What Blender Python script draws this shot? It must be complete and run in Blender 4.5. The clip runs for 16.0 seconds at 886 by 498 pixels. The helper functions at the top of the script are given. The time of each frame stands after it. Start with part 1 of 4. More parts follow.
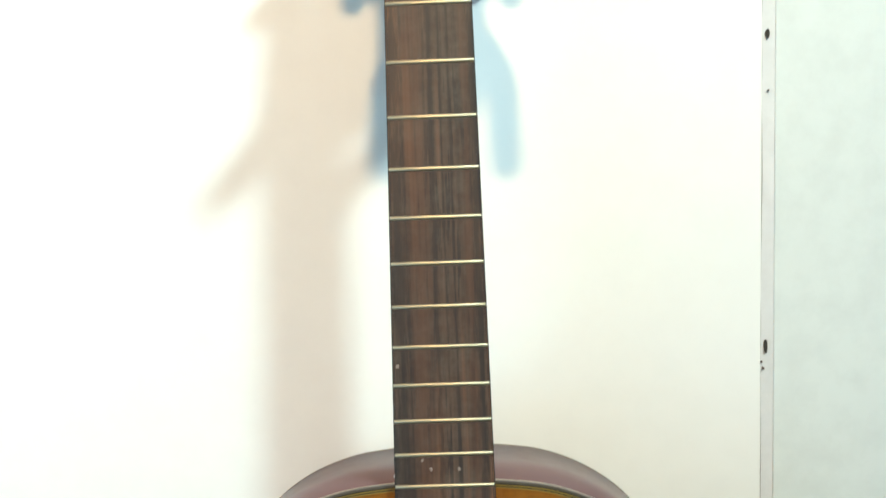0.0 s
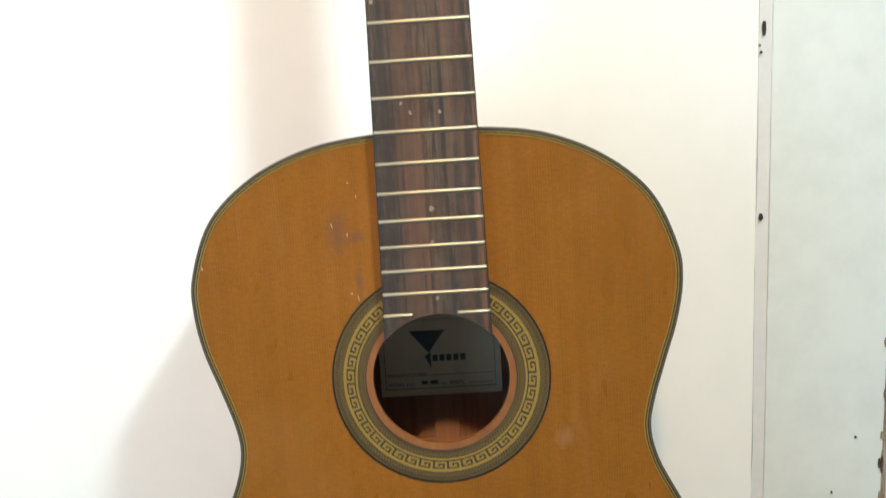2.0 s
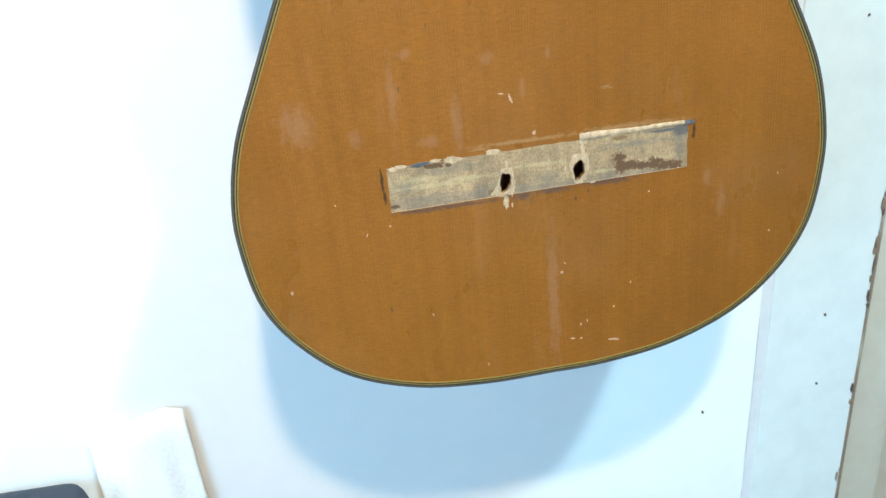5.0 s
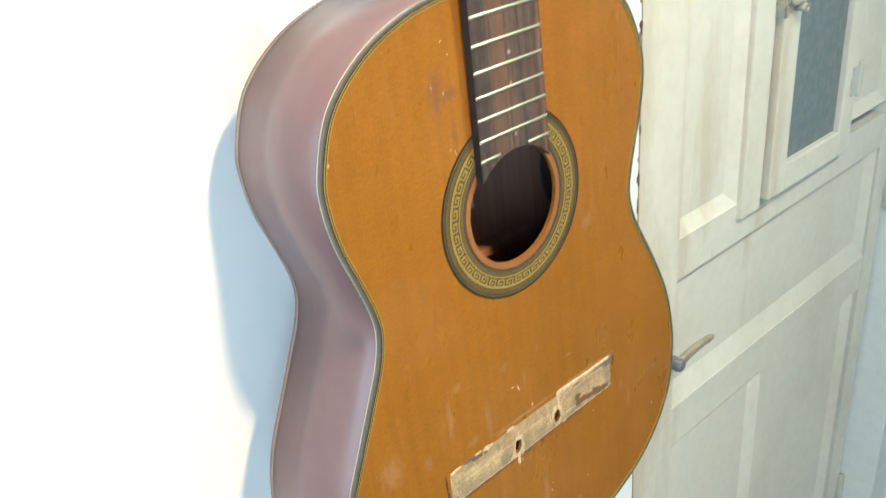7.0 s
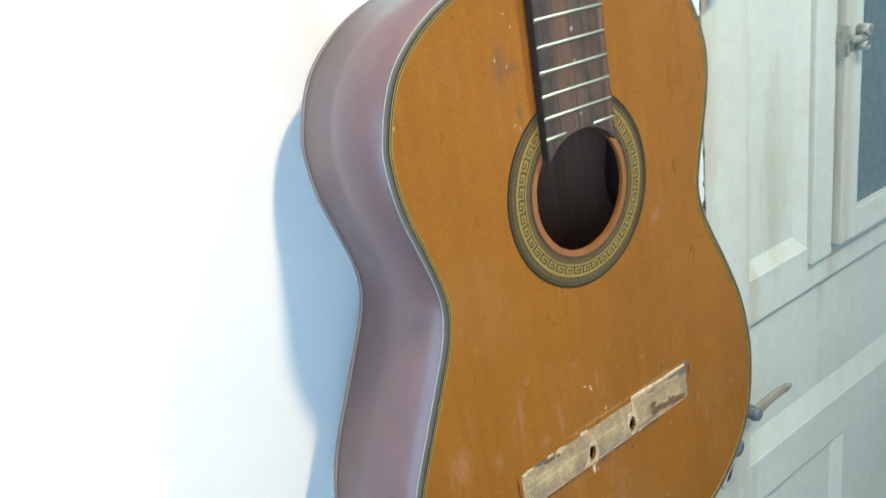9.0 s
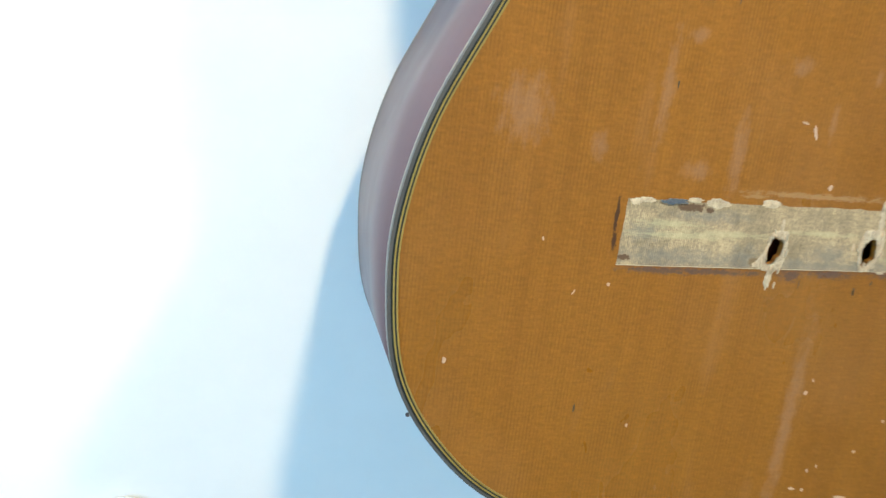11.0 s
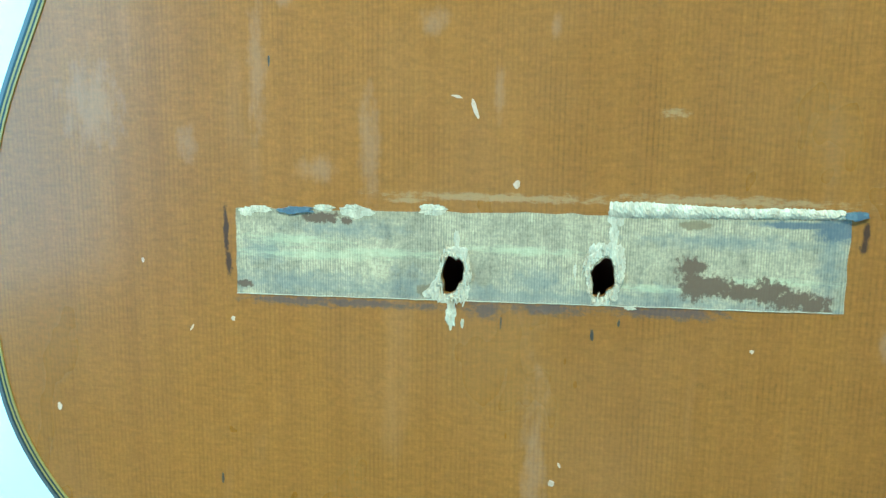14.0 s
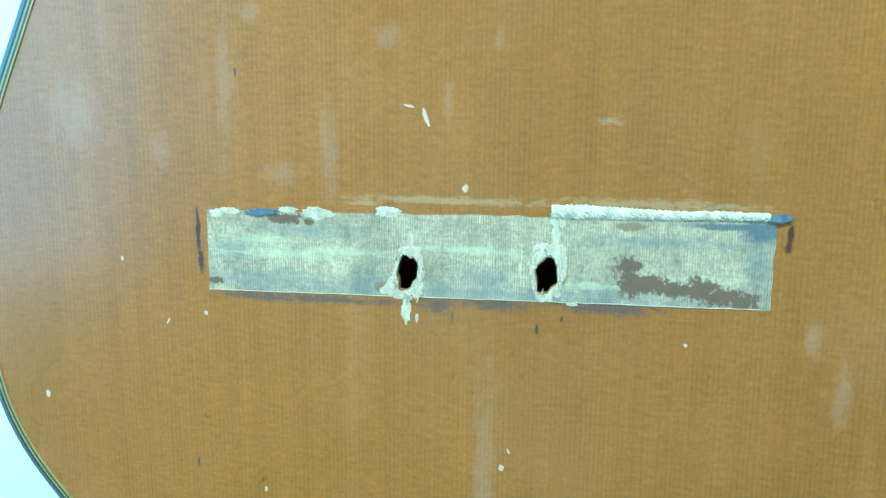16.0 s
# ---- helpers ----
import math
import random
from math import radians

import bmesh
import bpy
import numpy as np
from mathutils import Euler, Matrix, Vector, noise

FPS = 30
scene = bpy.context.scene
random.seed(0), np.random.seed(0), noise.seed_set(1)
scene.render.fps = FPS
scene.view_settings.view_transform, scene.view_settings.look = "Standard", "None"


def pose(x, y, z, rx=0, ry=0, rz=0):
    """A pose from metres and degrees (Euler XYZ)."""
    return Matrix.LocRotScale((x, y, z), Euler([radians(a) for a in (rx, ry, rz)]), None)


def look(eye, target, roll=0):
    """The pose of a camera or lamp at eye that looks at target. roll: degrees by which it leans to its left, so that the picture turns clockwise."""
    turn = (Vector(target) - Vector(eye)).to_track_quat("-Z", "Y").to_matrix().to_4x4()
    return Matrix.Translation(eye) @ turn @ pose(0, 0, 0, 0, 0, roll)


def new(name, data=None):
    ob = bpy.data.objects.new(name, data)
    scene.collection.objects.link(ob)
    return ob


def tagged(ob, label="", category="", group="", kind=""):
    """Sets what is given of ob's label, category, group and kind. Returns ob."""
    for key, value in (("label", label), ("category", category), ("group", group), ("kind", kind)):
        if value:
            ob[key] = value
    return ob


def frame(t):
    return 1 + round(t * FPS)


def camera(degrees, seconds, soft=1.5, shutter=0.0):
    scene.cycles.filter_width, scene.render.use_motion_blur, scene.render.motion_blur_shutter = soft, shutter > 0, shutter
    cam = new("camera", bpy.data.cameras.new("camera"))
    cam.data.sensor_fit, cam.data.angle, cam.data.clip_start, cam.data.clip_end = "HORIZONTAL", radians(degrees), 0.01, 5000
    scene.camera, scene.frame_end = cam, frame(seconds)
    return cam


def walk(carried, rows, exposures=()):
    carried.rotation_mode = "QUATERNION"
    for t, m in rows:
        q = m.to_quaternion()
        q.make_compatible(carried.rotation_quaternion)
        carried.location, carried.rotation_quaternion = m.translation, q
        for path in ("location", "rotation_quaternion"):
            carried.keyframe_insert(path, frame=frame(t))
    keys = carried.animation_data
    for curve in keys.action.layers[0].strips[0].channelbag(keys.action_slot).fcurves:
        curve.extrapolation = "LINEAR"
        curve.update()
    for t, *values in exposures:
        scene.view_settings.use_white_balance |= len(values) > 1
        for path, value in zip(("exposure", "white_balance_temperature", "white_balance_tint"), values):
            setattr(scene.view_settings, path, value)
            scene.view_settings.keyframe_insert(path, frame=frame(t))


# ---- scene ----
cam = camera(53.75, 16.0, soft=1.4, shutter=0.3)
PATH = [
    (0, (0.0141, -0.5253, 1.8802), (0.0033, -0.0267, 1.8437), -1.22),
    (0.5, (0.0070, -0.5161, 1.8392), (-0.0039, -0.0185, 1.7913), -2.85),
    (1, (0.0088, -0.5173, 1.8004), (0.0011, -0.0208, 1.7421), -2.23),
    (1.5, (0.0142, -0.5189, 1.7640), (-0.0022, -0.0238, 1.6960), -2.35),
    (2, (0.0216, -0.5164, 1.7234), (0.0084, -0.0250, 1.6323), -2.79),
    (2.5, (0.0264, -0.5158, 1.6874), (-0.0031, -0.0289, 1.5776), -3.59),
    (3, (0.0163, -0.5168, 1.6312), (-0.0092, -0.0331, 1.5071), -4.02),
    (3.5, (-0.0013, -0.5222, 1.5833), (-0.0135, -0.0455, 1.4330), -3.12),
    (4, (-0.0070, -0.5124, 1.5582), (-0.0179, -0.0494, 1.3698), -3.34),
    (4.2, (-0.0081, -0.5118, 1.5435), (-0.0231, -0.0508, 1.3502), -3.58),
    (6.3, (-0.3487, -0.3963, 1.6841), (-0.1080, -0.0507, 1.4162), -1.93),
    (6.5, (-0.3636, -0.3852, 1.7202), (-0.0989, -0.0394, 1.4745), -2.39),
    (7, (-0.3823, -0.3867, 1.7937), (-0.0943, -0.0464, 1.5673), -5.32),
    (7.5, (-0.3820, -0.4101, 1.8488), (-0.0958, -0.0647, 1.6279), -10.03),
    (8, (-0.3751, -0.4210, 1.8599), (-0.0995, -0.0619, 1.6476), -13.82),
    (8.5, (-0.3946, -0.4108, 1.8093), (-0.1090, -0.0451, 1.6231), -13.55),
    (9, (-0.4061, -0.3935, 1.7201), (-0.1229, -0.0179, 1.5506), -7.63),
    (9.5, (-0.4023, -0.3902, 1.6373), (-0.1284, -0.0038, 1.4768), -1.22),
    (10, (-0.3857, -0.3784, 1.5517), (-0.1380, 0.0268, 1.3956), 3.80),
    (10.2, (-0.3639, -0.3729, 1.5260), (-0.1281, 0.0351, 1.3605), 6.35),
    (12.3, (-0.0307, -0.2426, 1.4153), (-0.1190, 0.2299, 1.2777), 2.22),
    (12.5, (-0.0164, -0.2425, 1.4144), (-0.1057, 0.2316, 1.2829), 1.63),
    (13, (0.0134, -0.2477, 1.4180), (-0.0825, 0.2274, 1.2951), 0.73),
    (13.5, (0.0254, -0.2585, 1.4267), (-0.0615, 0.2188, 1.3055), 0.68),
    (14, (0.0268, -0.2703, 1.4251), (-0.0571, 0.2096, 1.3124), 1.04),
    (14.5, (0.0296, -0.2730, 1.4284), (-0.0527, 0.2063, 1.3122), 0.93),
    (15, (0.0346, -0.2753, 1.4342), (-0.0346, 0.2040, 1.3097), 1.14),
    (15.5, (0.0367, -0.2780, 1.4357), (-0.0342, 0.2012, 1.3118), 1.27),
    (16, (0.0502, -0.2824, 1.4328), (-0.0449, 0.1938, 1.3135), 0.71),
]
walk(cam, [(t, look(eye, target, roll)) for t, eye, target, roll in PATH],
     exposures=[(0, -0.43, 5810, 8), (0.7, -0.53, 5760, 12), (1.5, -0.46, 5860, 14), (2, -0.24, 5960, 15), (2.5, 0.07, 5660, 15), (3.5, 0.34, 4960, 3), (4.2, 0.47, 4760, 5), (6.3, 0.29, 5760, 9),
                (7, 0.56, 5910, 11), (7.5, 0.57, 5960, 12), (8.5, 0.31, 5360, 7), (10.2, 0.25, 5060, 8), (12.3, 0.69, 4900, -10), (12.9, 0.74, 4350, -18), (13.5, 0.76, 3950, -22), (14.5, 0.73, 3510, -24), (16, 0.94, 3410, -24)])

# ---------- light ----------
world = bpy.data.worlds.new("world")
scene.world = world
world.use_nodes = True
wn = world.node_tree
sky = wn.nodes.new("ShaderNodeTexSky")
sky.sky_type, sky.sun_disc, sky.sun_elevation, sky.sun_rotation = "NISHITA", False, radians(40), radians(150)
wn.links.new(sky.outputs[0], wn.nodes["Background"].inputs[0])
wn.nodes["Background"].inputs[1].default_value = 0.1


def area_lamp(name, at, target, size_x, size_y, power, colour, spread=180):
    data = bpy.data.lights.new(name, "AREA")
    data.shape, data.size, data.size_y, data.energy, data.color = "RECTANGLE", size_x, size_y, power, colour
    data.spread = radians(spread)
    ob = new(name, data)
    ob.matrix_world = look(at, target)
    return ob


# two ceiling lamps, whose shadows lie on the wall
area_lamp("warm_lamp_light", (0.0, -1.28, 3.10), (-0.30, -0.1, 1.95), 0.13, 0.10, 17, (1.0, 0.64, 0.29), 104)
area_lamp("cool_lamp_light", (0.83, -1.05, 3.10), (-0.40, 0.0, 1.85), 0.20, 0.20, 27, (0.80, 1.0, 0.90), 112)
# bluish daylight fill through an unseen window, added at the side
area_lamp("window_light", (-1.28, -1.15, 1.60), (0.0, -0.8, 1.4), 1.3, 1.2, 22.5, (0.58, 0.83, 0.96))

# ---------- materials ----------
def material(name, colour, rough=0.5, metal=0.0, coat=0.0):
    m = bpy.data.materials.new(name)
    m.use_nodes = True
    b = m.node_tree.nodes["Principled BSDF"]
    b.inputs["Base Color"].default_value = (*colour, 1)
    b.inputs["Roughness"].default_value = rough
    b.inputs["Metallic"].default_value = metal
    b.inputs["Coat Weight"].default_value = coat
    b.inputs["Coat Roughness"].default_value = 0.12
    return m


def node(m, kind, **values):
    n = m.node_tree.nodes.new(kind)
    for key, value in values.items():
        n.inputs[key.replace("_", " ")].default_value = value
    return n


def link(m, a, b):
    m.node_tree.links.new(a, b)


def coords(m, scale, turn=(0, 0, 0)):
    tc = m.node_tree.nodes.new("ShaderNodeTexCoord")
    mp = m.node_tree.nodes.new("ShaderNodeMapping")
    mp.inputs["Scale"].default_value = scale
    mp.inputs["Rotation"].default_value = turn
    link(m, tc.outputs["Object"], mp.inputs["Vector"])
    return mp.outputs["Vector"]


def ramp(m, fac, stops):
    r = m.node_tree.nodes.new("ShaderNodeValToRGB")
    while len(r.color_ramp.elements) < len(stops):
        r.color_ramp.elements.new(0.5)
    for e, (p, c) in zip(r.color_ramp.elements, stops):
        e.position, e.color = p, (*c, 1)
    link(m, fac, r.inputs["Fac"])
    return r.outputs["Color"]


def blend(m, fac, a, b, mode="MIX"):
    n = m.node_tree.nodes.new("ShaderNodeMix")
    n.data_type, n.blend_type = "RGBA", mode
    if isinstance(fac, (int, float)):
        n.inputs[0].default_value = fac
    else:
        link(m, fac, n.inputs[0])
    for sock, v in ((n.inputs[6], a), (n.inputs[7], b)):
        if isinstance(v, tuple):
            sock.default_value = (*v, 1)
        else:
            link(m, v, sock)
    return n.outputs[2]


def bump(m, height, strength, distance=0.001):
    n = m.node_tree.nodes.new("ShaderNodeBump")
    n.inputs["Strength"].default_value, n.inputs["Distance"].default_value = strength, distance
    link(m, height, n.inputs["Height"])
    link(m, n.outputs[0], m.node_tree.nodes["Principled BSDF"].inputs["Normal"])


def bsdf(m):
    return m.node_tree.nodes["Principled BSDF"]


def noise_tex(m, vec, scale, detail=4.0, rough=0.6):
    n = node(m, "ShaderNodeTexNoise", Scale=scale, Detail=detail, Roughness=rough)
    link(m, vec, n.inputs["Vector"])
    return n.outputs["Fac"]


def wood(name, light, dark, rough, coat, across=420, along=6, spots=0.25, silk=0.0, blotch=9.0, relief=0.08, calm=0.0):
    """Straight-grained wood, the grain along z."""
    m = material(name, light, rough, 0, coat)
    grain = noise_tex(m, coords(m, (across, 60, along)), 1.0, 3.0, 0.65)
    broad = noise_tex(m, coords(m, (across / 9, 20, along / 4)), 1.0, 2.0, 0.5)
    col = ramp(m, grain, [(0.32, dark), (0.62, light)])
    col = blend(m, 0.45, col, ramp(m, broad, [(0.35, dark), (0.65, light)]))
    col = blend(m, calm, col, tuple((p + q) / 2 for p, q in zip(light, dark)))
    cloud = noise_tex(m, coords(m, (1, 1, 0.6)), blotch, 5.0, 0.6)
    tone = ramp(m, cloud, [(0.30, (1 - spots, 1 - spots, 1 - spots)), (0.62, (1.0, 1.0, 1.0))])
    col = blend(m, 1.0, col, tone, "MULTIPLY")
    if silk:
        cross = noise_tex(m, coords(m, (150, 10, 780), (0, 0.03, 0)), 1.0, 5.0, 0.7)
        col = blend(m, 1.0, col, ramp(m, cross, [(0.35, (1 - silk, 1 - silk, 1 - silk)), (0.6, (1, 1, 1))]), "MULTIPLY")
    link(m, col, bsdf(m).inputs["Base Color"])
    smear = noise_tex(m, coords(m, (1, 1, 0.5), (0, 0.5, 0)), 14.0, 4.0, 0.7)
    r = node(m, "ShaderNodeMapRange", To_Min=rough * 0.7, To_Max=min(1.0, rough * 1.5))
    link(m, smear, r.inputs["Value"])
    link(m, r.outputs[0], bsdf(m).inputs["Roughness"])
    if relief:
        bump(m, grain, relief, 0.0004)
    return m


def paint(name, colour, dirt, rough=0.5, scale=5.0, relief=0.15, amount=0.5, fine=60.0, even=0.93):
    m = material(name, colour, rough)
    big = noise_tex(m, coords(m, (1, 1, 0.6)), scale, 6.0, 0.65)
    fine_n = noise_tex(m, coords(m, (1, 1, 1)), fine, 4.0, 0.6)
    f = node(m, "ShaderNodeMapRange", From_Min=0.5, From_Max=0.75, To_Min=0.0, To_Max=amount)
    link(m, big, f.inputs["Value"])
    col = blend(m, f.outputs[0], colour, dirt)
    col = blend(m, 1.0, col, ramp(m, fine_n, [(0.3, (even, even, even)), (0.6, (1, 1, 1))]), "MULTIPLY")
    link(m, col, bsdf(m).inputs["Base Color"])
    bump(m, fine_n, relief, 0.002)
    return m


def streaks_on(m):
    """Dark pores and reddish streaks along the board, and a grey bloom of dust."""
    b_ = bsdf(m)
    base = b_.inputs["Base Color"].links[0].from_socket
    dark = noise_tex(m, coords(m, (330, 40, 16)), 1.0, 3.0, 0.6)
    f = node(m, "ShaderNodeMapRange", From_Min=0.54, From_Max=0.61, To_Min=0.0, To_Max=0.85)
    link(m, dark, f.inputs["Value"])
    col = blend(m, f.outputs[0], base, (0.016, 0.011, 0.010))
    red = noise_tex(m, coords(m, (90, 40, 3.0), (0, 0, 0.7)), 1.0, 2.0, 0.5)
    f2 = node(m, "ShaderNodeMapRange", From_Min=0.54, From_Max=0.66, To_Min=0.0, To_Max=0.6)
    link(m, red, f2.inputs["Value"])
    col = blend(m, f2.outputs[0], col, (0.17, 0.072, 0.032))
    dust = noise_tex(m, coords(m, (1, 1, 1)), 70.0, 5.0, 0.7)
    f3 = node(m, "ShaderNodeMapRange", From_Min=0.42, From_Max=0.75, To_Min=0.0, To_Max=0.32)
    link(m, dust, f3.inputs["Value"])
    col = blend(m, f3.outputs[0], col, (0.14, 0.115, 0.09))
    link(m, col, b_.inputs["Base Color"])


def haze_on(m, pale, amount):
    """Dull vertical smears and small scuffs in the lacquer."""
    b_ = bsdf(m)
    base = b_.inputs["Base Color"].links[0].from_socket
    smears = noise_tex(m, coords(m, (42, 20, 9)), 1.0, 3.0, 0.55)
    f = node(m, "ShaderNodeMapRange", From_Min=0.60, From_Max=0.74, To_Min=0.0, To_Max=amount)
    link(m, smears, f.inputs["Value"])
    col = blend(m, f.outputs[0], base, pale)
    scuff = noise_tex(m, coords(m, (1, 1, 0.7)), 210.0, 2.0, 0.5)
    f2 = node(m, "ShaderNodeMapRange", From_Min=0.73, From_Max=0.78, To_Min=0.0, To_Max=amount * 0.5)
    link(m, scuff, f2.inputs["Value"])
    col = blend(m, f2.outputs[0], col, pale)
    wide = noise_tex(m, coords(m, (1, 1, 1), (0, 0.4, 0)), 11.0, 2.0, 0.5)
    f3 = node(m, "ShaderNodeMapRange", From_Min=0.50, From_Max=0.66, To_Min=0.0, To_Max=amount * 0.45)
    link(m, wide, f3.inputs["Value"])
    col = blend(m, f3.outputs[0], col, pale)
    link(m, col, b_.inputs["Base Color"])


def stains_on(m, colour, spots, amount, frayed=0.5, soft=0.25, grain=(300, 60, 160)):
    """Stains of one colour in the surface: (x, z, half width, half height), with frayed, soft edges."""
    b_ = bsdf(m)
    base = b_.inputs["Base Color"].links[0].from_socket
    rag = noise_tex(m, coords(m, grain), 1.0, 5.0, 0.7)
    total = None
    for x, z, rx, rz in spots:
        mp = m.node_tree.nodes.new("ShaderNodeMapping")
        tc = m.node_tree.nodes.new("ShaderNodeTexCoord")
        mp.inputs["Scale"].default_value = (1 / rx, 0, 1 / rz)
        mp.inputs["Location"].default_value = (-x / rx, 0, -z / rz)
        link(m, tc.outputs["Object"], mp.inputs["Vector"])
        far = m.node_tree.nodes.new("ShaderNodeVectorMath")
        far.operation = "LENGTH"
        link(m, mp.outputs["Vector"], far.inputs[0])
        if total is None:
            total = far.outputs["Value"]
        else:
            least = m.node_tree.nodes.new("ShaderNodeMath")
            least.operation = "MINIMUM"
            link(m, total, least.inputs[0])
            link(m, far.outputs["Value"], least.inputs[1])
            total = least.outputs[0]
    fray = node(m, "ShaderNodeMapRange", From_Min=0.25, From_Max=0.75, To_Min=-frayed, To_Max=frayed)
    link(m, rag, fray.inputs["Value"])
    add = m.node_tree.nodes.new("ShaderNodeMath")
    link(m, total, add.inputs[0])
    link(m, fray.outputs[0], add.inputs[1])
    f = node(m, "ShaderNodeMapRange", From_Min=1 - soft, From_Max=1 + soft, To_Min=amount, To_Max=0.0)
    link(m, add.outputs[0], f.inputs["Value"])
    link(m, blend(m, f.outputs[0], base, colour), b_.inputs["Base Color"])


def lines_on(m, scale, low, amount):
    """Fine parallel year rings along z, stronger in some places than in others."""
    b_ = bsdf(m)
    base = b_.inputs["Base Color"].links[0].from_socket
    w = node(m, "ShaderNodeTexWave", Scale=scale, Distortion=4.0, Detail=2.0, Detail_Scale=0.6)
    link(m, coords(m, (1, 1, 0.05)), w.inputs["Vector"])
    where = noise_tex(m, coords(m, (60, 20, 45)), 1.0, 2.0, 0.5)
    f = node(m, "ShaderNodeMapRange", From_Min=0.36, From_Max=0.62, To_Min=0.1, To_Max=amount)
    link(m, where, f.inputs["Value"])
    tone = ramp(m, w.outputs["Fac"], [(0.1, (low, low, low)), (0.6, (1.0, 1.0, 1.0))])
    link(m, blend(m, f.outputs[0], base, tone, "MULTIPLY"), b_.inputs["Base Color"])


def speckle_on(m, scale, low):
    """Fine specks of dust and pores."""
    b_ = bsdf(m)
    base = b_.inputs["Base Color"].links[0].from_socket
    n = noise_tex(m, coords(m, (1, 1, 0.7)), scale, 3.0, 0.7)
    link(m, blend(m, 1.0, base, ramp(m, n, [(0.33, (low, low, low)), (0.52, (1.0, 1.0, 1.0)), (0.72, (2 - low, 2 - low, 2 - low))]), "MULTIPLY"), b_.inputs["Base Color"])


M_TOP = wood("lacquered_cedar", (0.289, 0.1115, 0.0110), (0.200, 0.0710, 0.0064), 0.27, 0.08, across=1100, along=4, spots=0.20, silk=0.18, blotch=6.0, relief=0.0, calm=0.55)
bsdf(M_TOP).inputs["Specular IOR Level"].default_value = 0.24
lines_on(M_TOP, 205, 0.74, 0.58)
speckle_on(M_TOP, 900, 0.86)
haze_on(M_TOP, (0.32, 0.155, 0.060), 0.20)
stains_on(M_TOP, (0.130, 0.062, 0.036), [(-0.0560, -0.0590, 0.0050, 0.0110), (-0.0450, -0.0620, 0.0040, 0.0030), (-0.0450, -0.0900, 0.0016, 0.0080)], 0.62, 1.1, 0.6, (330, 60, 200))
SMEARS = [(-0.0805, -0.2821, 0.0022, 0.0145), (-0.0457, -0.3045, 0.0024, 0.0120), (-0.1355, -0.2937, 0.0075, 0.0095), (-0.0262, -0.2684, 0.0030, 0.0030), (-0.0717, -0.2612, 0.0036, 0.0024),
          (-0.1041, -0.3048, 0.0026, 0.0040), (-0.0068, -0.2883, 0.0012, 0.0060), (0.0088, -0.2702, 0.0012, 0.0026), (0.0060, -0.4230, 0.0030, 0.0400), (0.0733, -0.1921, 0.0050, 0.0050),
          (-0.0620, -0.3120, 0.0050, 0.0030), (0.1045, -0.3568, 0.0022, 0.0050), (0.1139, -0.3737, 0.0020, 0.0080)]
stains_on(M_TOP, (0.305, 0.165, 0.092), SMEARS, 0.30, 0.95, 0.6, (260, 60, 130))
stains_on(M_TOP, (0.33, 0.20, 0.09), [(-0.0060, -0.3190, 0.0280, 0.0010), (-0.0341, -0.3206, 0.0050, 0.0007), (0.0560, -0.3180, 0.0280, 0.0012), (0.0423, -0.2936, 0.0030, 0.0010)], 0.45, 1.2, 0.4, (250, 60, 700))
stains_on(M_TOP, (0.042, 0.038, 0.044), [(-0.0468, -0.3532, 0.0250, 0.0011), (-0.0096, -0.3530, 0.0044, 0.0026), (0.0086, -0.3520, 0.0110, 0.0015), (0.0441, -0.3511, 0.0140, 0.0016), (-0.0693, -0.3536, 0.0150, 0.0012)],
          0.62, 1.1, 0.45, (300, 60, 520))
stains_on(M_TOP, (0.026, 0.012, 0.010), [(-0.0921, -0.3320, 0.0008, 0.0080), (-0.0914, -0.3425, 0.0010, 0.0034), (0.0957, -0.3255, 0.0008, 0.0030), (0.0954, -0.3295, 0.0011, 0.0020)],
          0.85, 0.7, 0.3, (400, 60, 300))
M_TOP_RIM = wood("bare_cedar_edge", (0.25, 0.095, 0.026), (0.19, 0.065, 0.016), 0.4, 0.2, across=500, along=20)
M_SIDE = wood("mahogany_lacquer", (0.140, 0.076, 0.080), (0.108, 0.056, 0.060), 0.48, 0.5, across=30, along=60, spots=0.06, blotch=4.0, relief=0.0, calm=0.6)
bsdf(M_SIDE).inputs["Coat Roughness"].default_value = 0.20
M_INSIDE = wood("unfinished_mahogany", (0.36, 0.19, 0.12), (0.22, 0.11, 0.07), 0.7, 0.0, across=300, along=8)
M_BOARD = wood("rosewood", (0.100, 0.054, 0.034), (0.022, 0.014, 0.012), 0.55, 0.05, across=260, along=5, spots=0.55, blotch=30.0, relief=0.5)
streaks_on(M_BOARD)
stains_on(M_BOARD, (0.085, 0.034, 0.017), [(-0.0110, 0.12, 0.0070, 0.40), (0.0200, 0.12, 0.0024, 0.40)], 0.45, 1.0, 0.7, (620, 60, 34))
stains_on(M_BOARD, (0.018, 0.012, 0.010), [(-0.0012, 0.12, 0.0012, 0.45), (0.0104, 0.12, 0.0009, 0.45), (-0.0225, 0.12, 0.0030, 0.45), (0.0245, 0.12, 0.0026, 0.45), (-0.0180, 0.02, 0.0006, 0.20), (0.0050, 0.20, 0.0006, 0.16)], 0.72, 1.2, 0.6, (520, 60, 48))
M_EBONY = material("black_lacquer_edge", (0.012, 0.011, 0.012), 0.35, 0, 0.3)
M_NECK = wood("neck_mahogany", (0.078, 0.040, 0.038), (0.048, 0.023, 0.022), 0.22, 0.45, across=200, along=6, spots=0.2)
M_NICKEL = material("worn_nickel_silver", (0.44, 0.40, 0.29), 0.46, 1.0)
